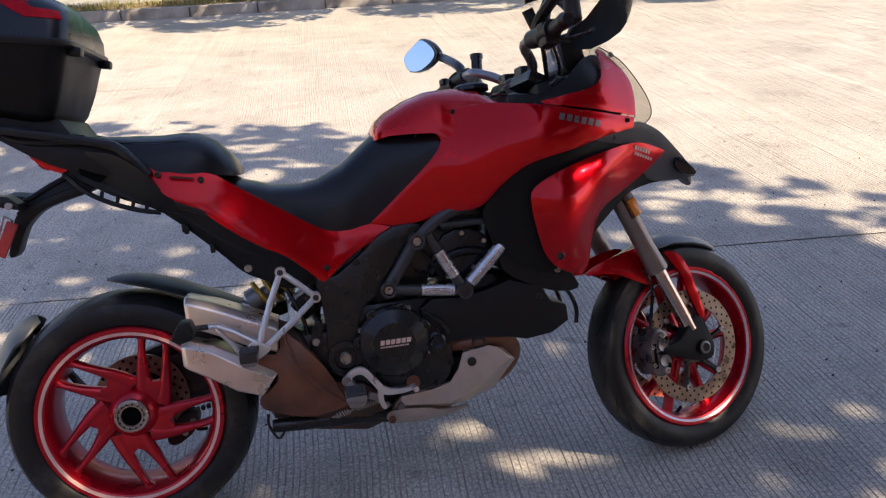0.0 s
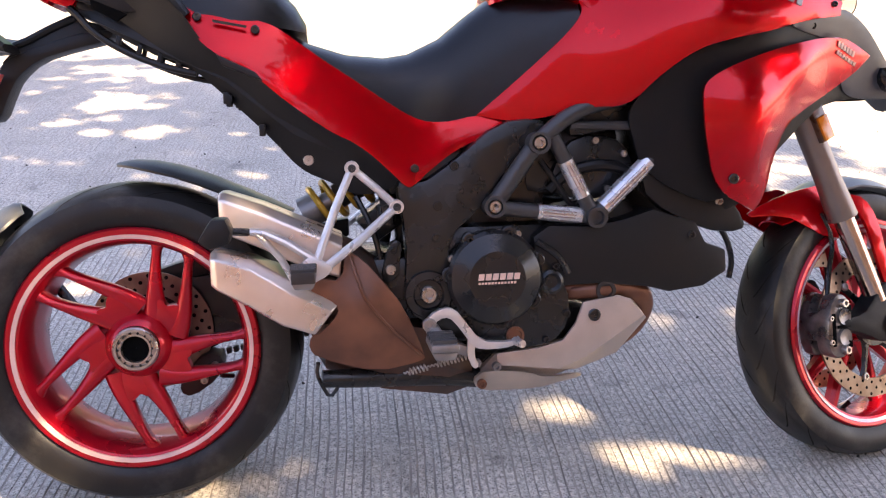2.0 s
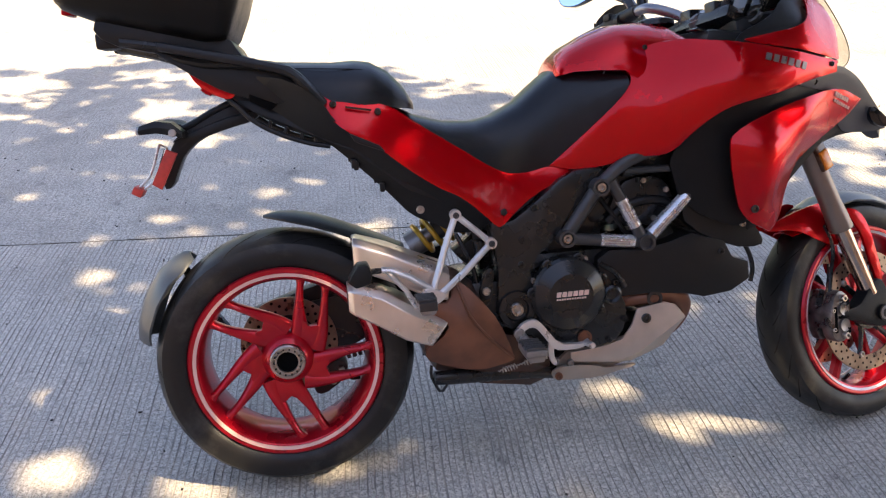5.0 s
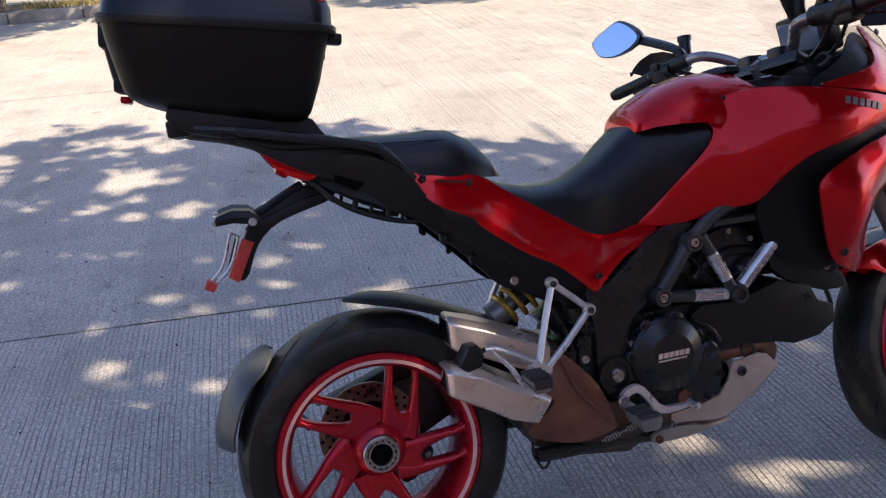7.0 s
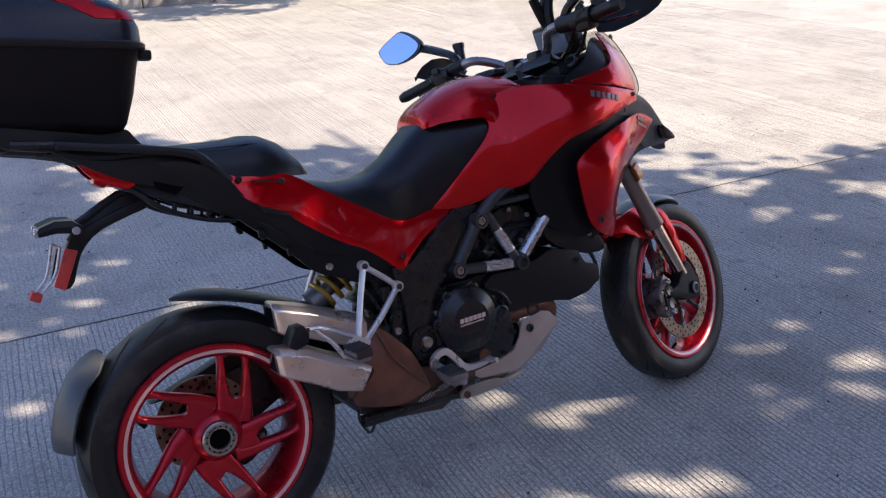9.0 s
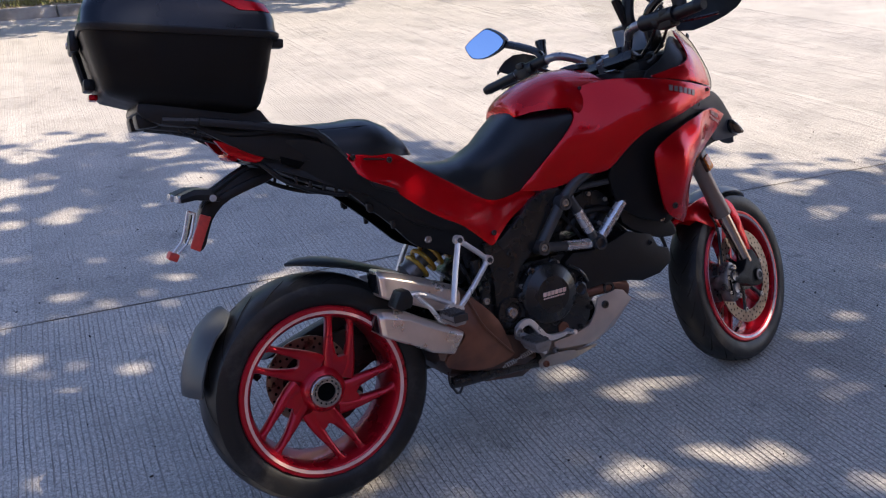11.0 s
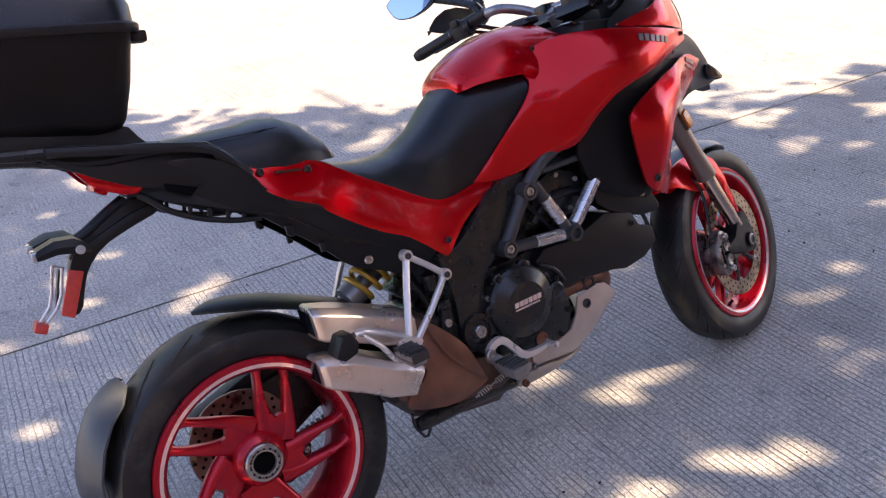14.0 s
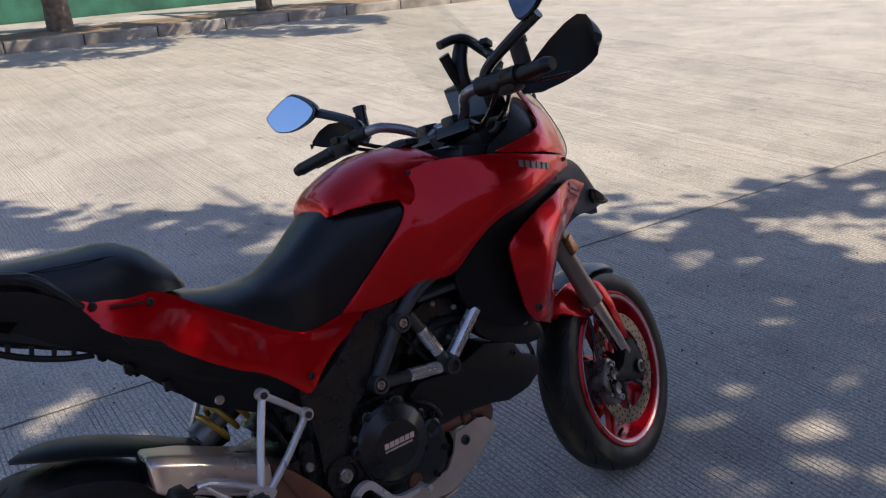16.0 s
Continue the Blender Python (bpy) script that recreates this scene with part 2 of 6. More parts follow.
def concrete():
    """Brushed road concrete: broad patches, stains, grit and fine cracks."""
    m = mat("road_concrete", (0.51, 0.47, 0.41), 0.82, 0, 0, 0.16, 1.3, 0.9, 160, 0.06)
    nt = m.node_tree
    p = nt.nodes["Principled BSDF"]
    base = p.inputs["Base Color"].links[0].from_socket
    geo = nt.nodes.new("ShaderNodeNewGeometry")
    grit = nt.nodes.new("ShaderNodeTexNoise")
    grit.inputs["Scale"].default_value, grit.inputs["Detail"].default_value = 90, 5
    stain = nt.nodes.new("ShaderNodeTexNoise")
    stain.inputs["Scale"].default_value, stain.inputs["Detail"].default_value = 2.6, 7
    stain.inputs["Roughness"].default_value = 0.62
    for n in (grit, stain):
        nt.links.new(geo.outputs["Position"], n.inputs["Vector"])
    def ramp(src, lo, hi, a, b):
        r = nt.nodes.new("ShaderNodeMapRange")
        r.inputs[1].default_value, r.inputs[2].default_value = lo, hi
        r.inputs[3].default_value, r.inputs[4].default_value = a, b
        nt.links.new(src, r.inputs[0])
        return r.outputs[0]
    def times(col, fac):
        x = nt.nodes.new("ShaderNodeMix")
        x.data_type, x.blend_type = "RGBA", "MULTIPLY"
        x.inputs[0].default_value = 1.0
        nt.links.new(col, x.inputs[6])
        nt.links.new(fac, x.inputs[7])
        return x.outputs[2]
    pit = nt.nodes.new("ShaderNodeTexNoise")
    pit.inputs["Scale"].default_value, pit.inputs["Detail"].default_value = 230, 3
    oil = nt.nodes.new("ShaderNodeTexNoise")
    oil.inputs["Scale"].default_value, oil.inputs["Detail"].default_value = 9, 4
    for n in (pit, oil):
        nt.links.new(geo.outputs["Position"], n.inputs["Vector"])
    c = times(base, ramp(grit.outputs["Fac"], 0.28, 0.72, 0.54, 1.38))
    c = times(c, ramp(pit.outputs["Fac"], 0.36, 0.48, 0.40, 1.04))
    c = times(c, ramp(oil.outputs["Fac"], 0.29, 0.37, 0.66, 1.0))
    c = times(c, ramp(stain.outputs["Fac"], 0.26, 0.5, 0.72, 1.0))
    # brown oil marks under the engine, with ragged edges
    for x, y, r in ((0.73, 0.11, 0.16), (0.53, 0.05, 0.24), (0.80, 0.0, 0.09)):
        far = nt.nodes.new("ShaderNodeVectorMath")
        far.operation = "DISTANCE"
        far.inputs[1].default_value = (x, y, 0)
        nt.links.new(geo.outputs["Position"], far.inputs[0])
        rag = nt.nodes.new("ShaderNodeMath")
        rag.operation = "MULTIPLY_ADD"
        nt.links.new(oil.outputs["Fac"], rag.inputs[0])
        rag.inputs[1].default_value = 0.32
        nt.links.new(far.outputs["Value"], rag.inputs[2])
        c = times(c, ramp(rag.outputs[0], 0.12, 0.12 + r, 0.62, 1.0))
    info = nt.nodes.new("ShaderNodeObjectInfo")
    c = times(c, ramp(info.outputs["Random"], 0, 1, 0.94, 1.06))
    nt.links.new(c, p.inputs["Base Color"])
    return m


CONCRETE = concrete()
# darker concrete for the groove faces: their shade put into the colour
GROOVESHADE = mat("groove_shade", (0.39, 0.35, 0.305), 0.9, 0, 0, 0.3, 12, 0.6, 220, 0.05, (0.26, 0.23, 0.20))
JOINT = mat("joint_dirt", (0.34, 0.30, 0.25), 0.95, 0, 0, 0.4, 7, 0.6, 200, 0.02, (0.13, 0.11, 0.09))


# ---- mesh helpers ----
def part(name, bm, material, parent=None, label="", smooth=32):
    """Links a bmesh as one mesh object under a thing or under a part; a pair becomes two objects."""
    if isinstance(bm, list):
        return [part(name, b, material, parent, label, smooth) for b in bm][0]
    for f in bm.faces:
        f.smooth = True
    lim = radians(smooth)
    for e in bm.edges:
        e.smooth = len(e.link_faces) == 2 and e.calc_face_angle(9) < lim
    me = bpy.data.meshes.new(name)
    bm.to_mesh(me)
    bm.free()
    ob = new(name, me)
    me.materials.append(material)
    if parent:
        ob.parent = parent
    if label:
        tagged(ob, label)
    return ob


def merge(*bms):
    out = bms[0]
    for b in bms[1:]:
        me = bpy.data.meshes.new("tmp")
        b.to_mesh(me)
        out.from_mesh(me)
        b.free()
        bpy.data.meshes.remove(me)
    return out


def moved(bm, m):
    if isinstance(bm, list):
        return [moved(b, m) for b in bm]
    bmesh.ops.transform(bm, matrix=m, verts=bm.verts)
    return bm


def mirrored(bm):
    """A right-hand piece and its mirror image across the middle plane y = 0."""
    return [bm, flip(bm.copy())]


def flip(bm):
    bmesh.ops.scale(bm, vec=(1, -1, 1), verts=bm.verts)
    bmesh.ops.reverse_faces(bm, faces=bm.faces)
    return bm


def chaikin(pts, n=2, closed=True):
    for _ in range(n):
        out = []
        k = len(pts)
        for i in range(k if closed else k - 1):
            a, b = np.array(pts[i], float), np.array(pts[(i + 1) % k], float)
            out += [0.75 * a + 0.25 * b, 0.25 * a + 0.75 * b]
        if not closed:
            out = [np.array(pts[0], float)] + out + [np.array(pts[-1], float)]
        pts = out
    return [tuple(p) for p in pts]


def bevelled(bm, w, seg=2, angle=28):
    es = [e for e in bm.edges if len(e.link_faces) == 2 and e.calc_face_angle(0) > radians(angle)]
    bmesh.ops.bevel(bm, geom=es, offset=w, segments=seg, profile=0.6, affect="EDGES", clamp_overlap=True)
    return bm


def block(c, size, bev=0.004, rot=(0, 0, 0), seg=2):
    bm = bmesh.new()
    bmesh.ops.create_cube(bm, size=1)
    moved(bm, Matrix.Diagonal((*size, 1)))
    if bev:
        bevelled(bm, min(bev, min(size) * 0.45), seg)
    return moved(bm, pose(*c, *rot))


def prism(outline, y0, y1, bev=0.004, soft=0):
    """A flat outline in x and z, carried from y0 to y1."""
    pts = chaikin(outline, soft) if soft else outline
    bm = bmesh.new()
    f = bm.faces.new([bm.verts.new((p[0], y0, p[1])) for p in pts])
    r = bmesh.ops.extrude_face_region(bm, geom=[f])
    vs = [v for v in r["geom"] if isinstance(v, bmesh.types.BMVert)]
    bmesh.ops.translate(bm, vec=(0, y1 - y0, 0), verts=vs)
    bmesh.ops.recalc_face_normals(bm, faces=bm.faces)
    if bev:
        bevelled(bm, bev, 2, 35)
    return bm


def rod(p, q, r1, r2=None, seg=20, cap=True):
    r2 = r1 if r2 is None else r2
    p, q = Vector(p), Vector(q)
    bm = bmesh.new()
    m = Matrix.Translation((p + q) / 2) @ (q - p).to_track_quat("Z", "Y").to_matrix().to_4x4()
    bmesh.ops.create_cone(bm, cap_ends=cap, segments=seg, radius1=r1, radius2=r2, depth=(q - p).length, matrix=m)
    return bm


def tube(pts, r, seg=12, soft=3, flat=1.0):
    """A round bar along a line of points; r one radius or one for each end."""
    pts = [Vector(p) for p in chaikin(pts, soft, False)] if soft else [Vector(p) for p in pts]
    r0, r1 = (r, r) if isinstance(r, (int, float)) else r
    bm = bmesh.new()
    rings, side = [], None
    for i, p in enumerate(pts):
        d = (pts[min(i + 1, len(pts) - 1)] - pts[max(i - 1, 0)]).normalized()
        if side is None:
            side = d.cross(Vector((0, 0, 1)) if abs(d.z) < 0.9 else Vector((0, 1, 0))).normalized()
        side = (side - d * side.dot(d)).normalized()
        up = d.cross(side)
        rr = r0 + (r1 - r0) * i / (len(pts) - 1)
        rings.append([bm.verts.new(p + side * rr * math.cos(2 * math.pi * k / seg)
                                   + up * rr * flat * math.sin(2 * math.pi * k / seg)) for k in range(seg)])
    skin(bm, rings)
    return bm


def skin(bm, rings, closed=True, cap=True):
    n = len(rings[0])
    for a, b in zip(rings, rings[1:]):
        for k in range(n if closed else n - 1):
            j = (k + 1) % n
            bm.faces.new((a[k], a[j], b[j], b[k]))
    if cap and closed:
        bm.faces.new(rings[0][::-1])
        bm.faces.new(rings[-1])
    bmesh.ops.recalc_face_normals(bm, faces=bm.faces)
    return bm


def loft(rings, closed=True, cap=True):
    bm = bmesh.new()
    return skin(bm, [[bm.verts.new(p) for p in r] for r in rings], closed, cap)


def turned(profile, c, seg=64, closed=True, a0=0.0, a1=360.0):
    """A profile of (radius, y) turned round the axle line through c."""
    bm = bmesh.new()
    full = a1 - a0 >= 360
    rings = []
    for i in range(seg if full else seg + 1):
        a = radians(a0 + (a1 - a0) * i / seg)
        rings.append([bm.verts.new((c[0] + r * math.cos(a), c[1] + y, c[2] + r * math.sin(a))) for r, y in profile])
    if full:
        rings.append(rings[0])
    n = len(profile)
    for a, b in zip(rings, rings[1:]):
        for k in range(n if closed else n - 1):
            j = (k + 1) % n
            bm.faces.new((a[k], a[j], b[j], b[k]))
    if closed and not full:
        bm.faces.new(rings[0][::-1])
        bm.faces.new(rings[-1])
    bmesh.ops.recalc_face_normals(bm, faces=bm.faces)
    return bm


def surface(ctrl):
    """A smooth y over (x, z) through a few heights: a thin bent plate."""
    c = np.array(ctrl)
    q, n = c[:, :2], len(c)
    def bend(d):
        return d * d * np.log(d + 1e-9)
    a = np.zeros((n + 3, n + 3))
    a[:n, :n] = bend(np.linalg.norm(q[:, None] - q[None], axis=-1))
    a[:n, n], a[n, :n] = 1, 1
    a[:n, n + 1:], a[n + 1:, :n] = q, q.T
    w = np.linalg.solve(a + np.diag([1e-3] * n + [0] * 3), np.r_[c[:, 2], 0, 0, 0])
    def y(x, z):
        return float(w[:n] @ bend(np.hypot(q[:, 0] - x, q[:, 1] - z)) + w[n] + w[n + 1] * x + w[n + 2] * z)
    return y


def sheet(outline, ctrl, thick=0.005, soft=2, step=0.015, both=True, edge=0.003):
    """A curved body panel: an outline in x and z laid on a smooth surface, with its thickness."""
    y = surface(ctrl)
    pts = chaikin(outline, soft)
    bm = bmesh.new()
    face = bm.faces.new([bm.verts.new((p[0], 0, p[1])) for p in pts])
    bmesh.ops.inset_region(bm, faces=[face], thickness=edge, use_even_offset=False)
    for ax in (0, 2):
        vals = [p[0 if ax == 0 else 1] for p in pts]
        v = min(vals) + step
        while v < max(vals):
            co, no = [0, 0, 0], [0, 0, 0]
            co[ax], no[ax] = v, 1
            bmesh.ops.bisect_plane(bm, geom=bm.verts[:] + bm.edges[:] + bm.faces[:], plane_co=co, plane_no=no)
            v += step
    outer = {v for e in bm.edges if e.is_boundary for v in e.verts}
    for v in bm.verts:
        v.co.y = y(v.co.x, v.co.z) + (edge * 0.7 if v in outer else 0)
    bmesh.ops.recalc_face_normals(bm, faces=bm.faces)
    if sum(f.normal.y * f.calc_area() for f in bm.faces) > 0:
        bmesh.ops.reverse_faces(bm, faces=bm.faces)
    r = bmesh.ops.extrude_face_region(bm, geom=bm.faces[:])
    vs = [g for g in r["geom"] if isinstance(g, bmesh.types.BMVert)]
    fs = [g for g in r["geom"] if isinstance(g, bmesh.types.BMFace)]
    for v in vs:
        v.co.y += thick
    rest = [f for f in bm.faces if f not in set(fs)]
    bmesh.ops.recalc_face_normals(bm, faces=bm.faces)
    return mirrored(bm) if both else bm


def bolt(c, r=0.011, n=(0, -1, 0), depth=0.012, hollow=True):
    """A socket-head bolt with its recess, looking along n."""
    p = [(r, 0), (r, depth * 0.75), (r * 0.85, depth)]
    p += [(r * 0.5, depth), (r * 0.45, depth * 0.4), (0.0005, depth * 0.4)] if hollow else [(0.0005, depth)]
    bm = turned([(a, -b) for a, b in p], (0, 0, 0), 16, False)
    q = Vector(n).to_track_quat("-Y", "Z").to_matrix().to_4x4()
    return moved(bm, Matrix.Translation(c) @ q)


# ---- the street ----
STREET = pose(0, 0, 0, 0, 0, -4.6)          # u along the street, v across it
NEAR_U = [-13.0, -7.8, -2.4, 5.2, 10.43, 16.3]
SLAB_U = [-12.1, -9.3, -6.45, -3.6, -0.76, 2.0, 4.67, 7.6, 10.5, 13.4, 16.3, 19.2]
SLAB_V = [-2.61, 1.46, 5.90, 7.66, 11.00]
SKEW = -0.0652          # the cross joints stand a little askew to the long ones


def street_point(u, v, z=0.0):
    return STREET @ Vector((u, v, z))


def ground():
    bm = bmesh.new()
    bmesh.ops.create_grid(bm, x_segments=8, y_segments=8, size=400)
    bmesh.ops.translate(bm, vec=(0, 0, -0.03), verts=bm.verts)
    return tagged(part("ground", bm, SOIL), "dry brown soil and dust round the street", kind="structure")


def road_bed():
    """The dirt that fills the joints between the slabs."""
    bm = block(((SLAB_U[0] + SLAB_U[-1]) / 2, (SLAB_V[0] + SLAB_V[-1]) / 2 - 0.1, -0.016),
               (SLAB_U[-1] - SLAB_U[0], SLAB_V[-1] - SLAB_V[0] + 0.2, 0.02), 0)
    moved(bm, STREET)
    return tagged(part("road", bm, JOINT), "pale brushed concrete street with dirt-filled slab joints", "road", kind="structure")


ground()
road = road_bed()


def kerb_and_verge():
    bm = block((3, 11.65, 0.03), (40, 0.95, 0.19), 0.01)
    for v in bm.verts:
        v.co.z += 0.02 * noise.noise(v.co * 1.3)
    tagged(part("verge", moved(bm, STREET), SOIL), "bare dry soil strip between kerb and pavement", kind="structure")
    bm = block((-2.8, 12.75, 0.035), (22.6, 1.25, 0.20), 0.01)
    tagged(part("pavement", moved(bm, STREET), PAVE), "grey concrete pavement along a green wall", kind="structure")
    bm = block((14.6, 12.75, 0.03), (12.0, 1.25, 0.19), 0.01)
    tagged(part("driveway", moved(bm, STREET), DRIVE), "sunlit pale concrete apron beside the green wall", kind="structure")
    bm = block((-2.8, 13.52, 1.15), (22.6, 0.22, 2.4), 0.01)
    tagged(part("wall_far", moved(bm, STREET), GREENWALL), "weathered green painted masonry wall with peeling patches", "wall", kind="structure")
    bm = block((8.7, 13.50, 1.2), (0.35, 0.36, 2.6), 0.012)
    tagged(part("gate_post", moved(bm, STREET), WHITEWALL), "whitewashed masonry post at the end of a green wall", "post", kind="structure")
    kerb = new("kerb")
    tagged(kerb, "worn grey concrete kerb with chipped stones", "kerb", kind="structure")
    base = block((0, 0, 0), (0.985, 0.16, 0.22), 0.018)
    me = bpy.data.meshes.new("kerb_stone")
    base.to_mesh(me)
    base.free()
    me.materials.append(KERB)
    for i in range(26):
        ob = new("kerb_stone", me)
        ob.parent = kerb
        p = street_point(-10.5 + i, 11.09 + random.uniform(-0.008, 0.008), 0.035 + random.uniform(-0.006, 0.006))
        ob.matrix_local = pose(*p, random.uniform(-0.6, 0.6), 0, -4.6 + random.uniform(-0.4, 0.4))


kerb_and_verge()


def weeds():
    """Dry grass and weeds on the verge."""
    rng = np.random.default_rng(31)
    v, f = [], []
    for _ in range(2600):
        u, w = rng.uniform(-9, 0.6), rng.uniform(11.2, 12.05)
        if noise.noise((u * 1.6, w * 2.0, 3)) < -0.15:
            continue
        p = street_point(u, w, 0.115)
        for _ in range(3):
            a, h, ln = rng.uniform(0, 6.28), rng.uniform(0.05, 0.14), rng.uniform(0.02, 0.07)
            q = p + Vector((rng.normal(0, .03), rng.normal(0, .03), 0))
            s = Vector((math.sin(a), -math.cos(a), 0)) * 0.006
            k = len(v)
            v += [tuple(q - s), tuple(q + s), tuple(q + Vector((math.cos(a) * ln, math.sin(a) * ln, h)))]
            f.append((k, k + 1, k + 2))
    me = bpy.data.meshes.new("weeds")
    me.from_pydata(v, [], f)
    me.materials.append(GRASS)
    tagged(new("weeds", me), "dry green and yellow weeds on the far verge", "weeds", kind="stuff")


weeds()


def near_side():
    # pavement and wall are unseen, added to bounce and reflect warm light
    bm = block((0, -4.9, 0.03), (40, 4.5, 0.19), 0.01)
    tagged(part("bounce_pavement", moved(bm, STREET), BOUNCEPAVE), "unseen warm concrete pavement added to bounce light onto the motorcycle", kind="structure")
    bm = block((0, -7.25, 2.2), (40, 0.2, 4.4), 0.01)
    tagged(part("bounce_wall", moved(bm, STREET), BOUNCEWALL), "unseen plain ochre wall added to fill reflections with warm colour", "wall", kind="structure")


near_side()

# patches of sunlight between the leaves: x, y, half sizes and turn on the ground
GAPS = [
    (0.91, 0.19, 0.09, 0.055, -20), (0.93, 0.37, 0.03, 0.02, 0), (1.06, -0.015, 0.10, 0.052, -12), (1.19, -0.02, 0.10, 0.026, -4), (0.82, -0.32, 0.08, 0.05, -20),
    (1.03, -0.40, 0.10, 0.058, -25), (1.16, -0.45, 0.14, 0.055, -27),
    (1.58, 0.62, 0.06, 0.03, -10), (1.55, 0.46, 0.03, 0.03, 0), (0.31, -0.19, 0.045, 0.03, -10), (0.48, -0.35, 0.04, 0.02, -20),
    (0.59, -0.37, 0.05, 0.03, -20), (1.36, -0.70, 0.08, 0.05, -30), (0.035, -0.274, 0.04, 0.03, 0),
    (2.08, 0.19, 0.035, 0.02, -40),
    (1.31, 0.56, 0.04, 0.035, 0), (-0.79, 1.21, 0.08, 0.07, -20), (-0.73, 0.43, 0.06, 0.05, 0), (-0.43, 0.98, 0.045, 0.05, 0), (-0.63, 0.92, 0.04, 0.04, 0),
    (-0.14, 1.67, 0.08, 0.045, -25), (-0.16, 1.92, 0.09, 0.06, -25), (0.01, 2.04, 0.07, 0.04, -25), (-0.55, 2.75, 0.11, 0.13, -20), (-0.61, 1.71, 0.10, 0.04, -20),
    (0.24, 1.45, 0.08, 0.04, -25), (-0.22, 1.43, 0.04, 0.03, 0), (0.09, -0.02, 0.06, 0.025, 0), (-0.32, -0.18, 0.08, 0.06, 0),
    (0.222, 0.537, 0.045, 0.03, -35), (0.53, 0.36, 0.035, 0.03, 0), (0.51, 0.42, 0.045, 0.035, 0), (0.49, 0.50, 0.04, 0.04, 0), (0.60, 0.57, 0.03, 0.03, 0), (-0.305, 0.363, 0.055, 0.028, 0), (-0.58, 0.61, 0.02, 0.014, 0),
    (1.53, 0.075, 0.065, 0.05, 0), (1.45, 0.03, 0.03, 0.02, 0), (0.93, 0.292, 0.025, 0.02, 0), (-0.60, 0.43, 0.05, 0.03, 0), (-0.56, 0.31, 0.025, 0.02, 0), (-0.33, 0.05, 0.04, 0.03, 0), (-0.18, -0.115, 0.06, 0.035, 0), (-0.64, 0.07, 0.10, 0.08, 0), (-0.28, -0.02, 0.07, 0.04, 0), (0.18, 3.00, 0.13, 0.15, 0),
    (2.58, 0.33, 0.039, 0.031, -69), (2.64, 0.19, 0.039, 0.030, -42), (2.44, -0.20, 0.054, 0.028, -23), (2.52, -0.29, 0.058, 0.024, -9), (2.34, -0.22, 0.040, 0.024, -23), (2.16, -0.27, 0.079, 0.027, -21), (2.29, -0.33, 0.056, 0.034, -56),
    (2.07, -0.28, 0.124, 0.040, -32), (2.02, -0.30, 0.047, 0.034, -64), (1.92, -0.34, 0.048, 0.026, -72), (1.96, -0.43, 0.071, 0.034, -67), (2.02, -0.55, 0.049, 0.031, -23), (2.08, 0.04, 0.046, 0.038, -70), (2.10, -0.02, 0.048, 0.027, -70),
    (1.82, -0.02, 0.069, 0.024, -23), (1.97, -0.08, 0.069, 0.024, -21), (1.68, -0.22, 0.030, 0.024, -49), (1.67, -0.33, 0.036, 0.024, -49),
]
SX, SY = SUN_TO.x / SUN_TO.z, SUN_TO.y / SUN_TO.z


def shade_edge(x):
    """How far across the street the near tree's shade reaches."""
    return float(np.interp(x, [-6, -1.1, -0.1, 0.7, 1.4, 2.0, 2.8, 3.2, 3.6, 4.3, 5, 6, 9], [4.6, 4.65, 4.3, 3.8, 3.2, 2.7, 2.1, 1.75, 1.4, 1.05, 0.75, 0.5, 0.4]))


def leaf_mesh(points, rng, size):
    """Small pointed leaf sprays, each its own diamond."""
    n = len(points)
    p = np.array(points)
    d = rng.normal(size=(n, 3))
    d[:, 2] *= 0.5
    d /= np.linalg.norm(d, axis=1)[:, None]
    e = np.cross(d, rng.normal(size=(n, 3)) * [0.5, 0.5, 1.0] + [0, 0, 1.2])
    e /= np.linalg.norm(e, axis=1)[:, None]
    ln = rng.uniform(0.7, 1.3, n)[:, None] * size
    v = np.stack([p - d * ln, p + e * ln * 0.38, p + d * ln, p - e * ln * 0.38], 1).reshape(-1, 3)
    f = np.arange(n * 4).reshape(-1, 4)
    me = bpy.data.meshes.new("crown")
    me.from_pydata(v.tolist(), [], f.tolist())
    me.materials.append(LEAF)
    return me


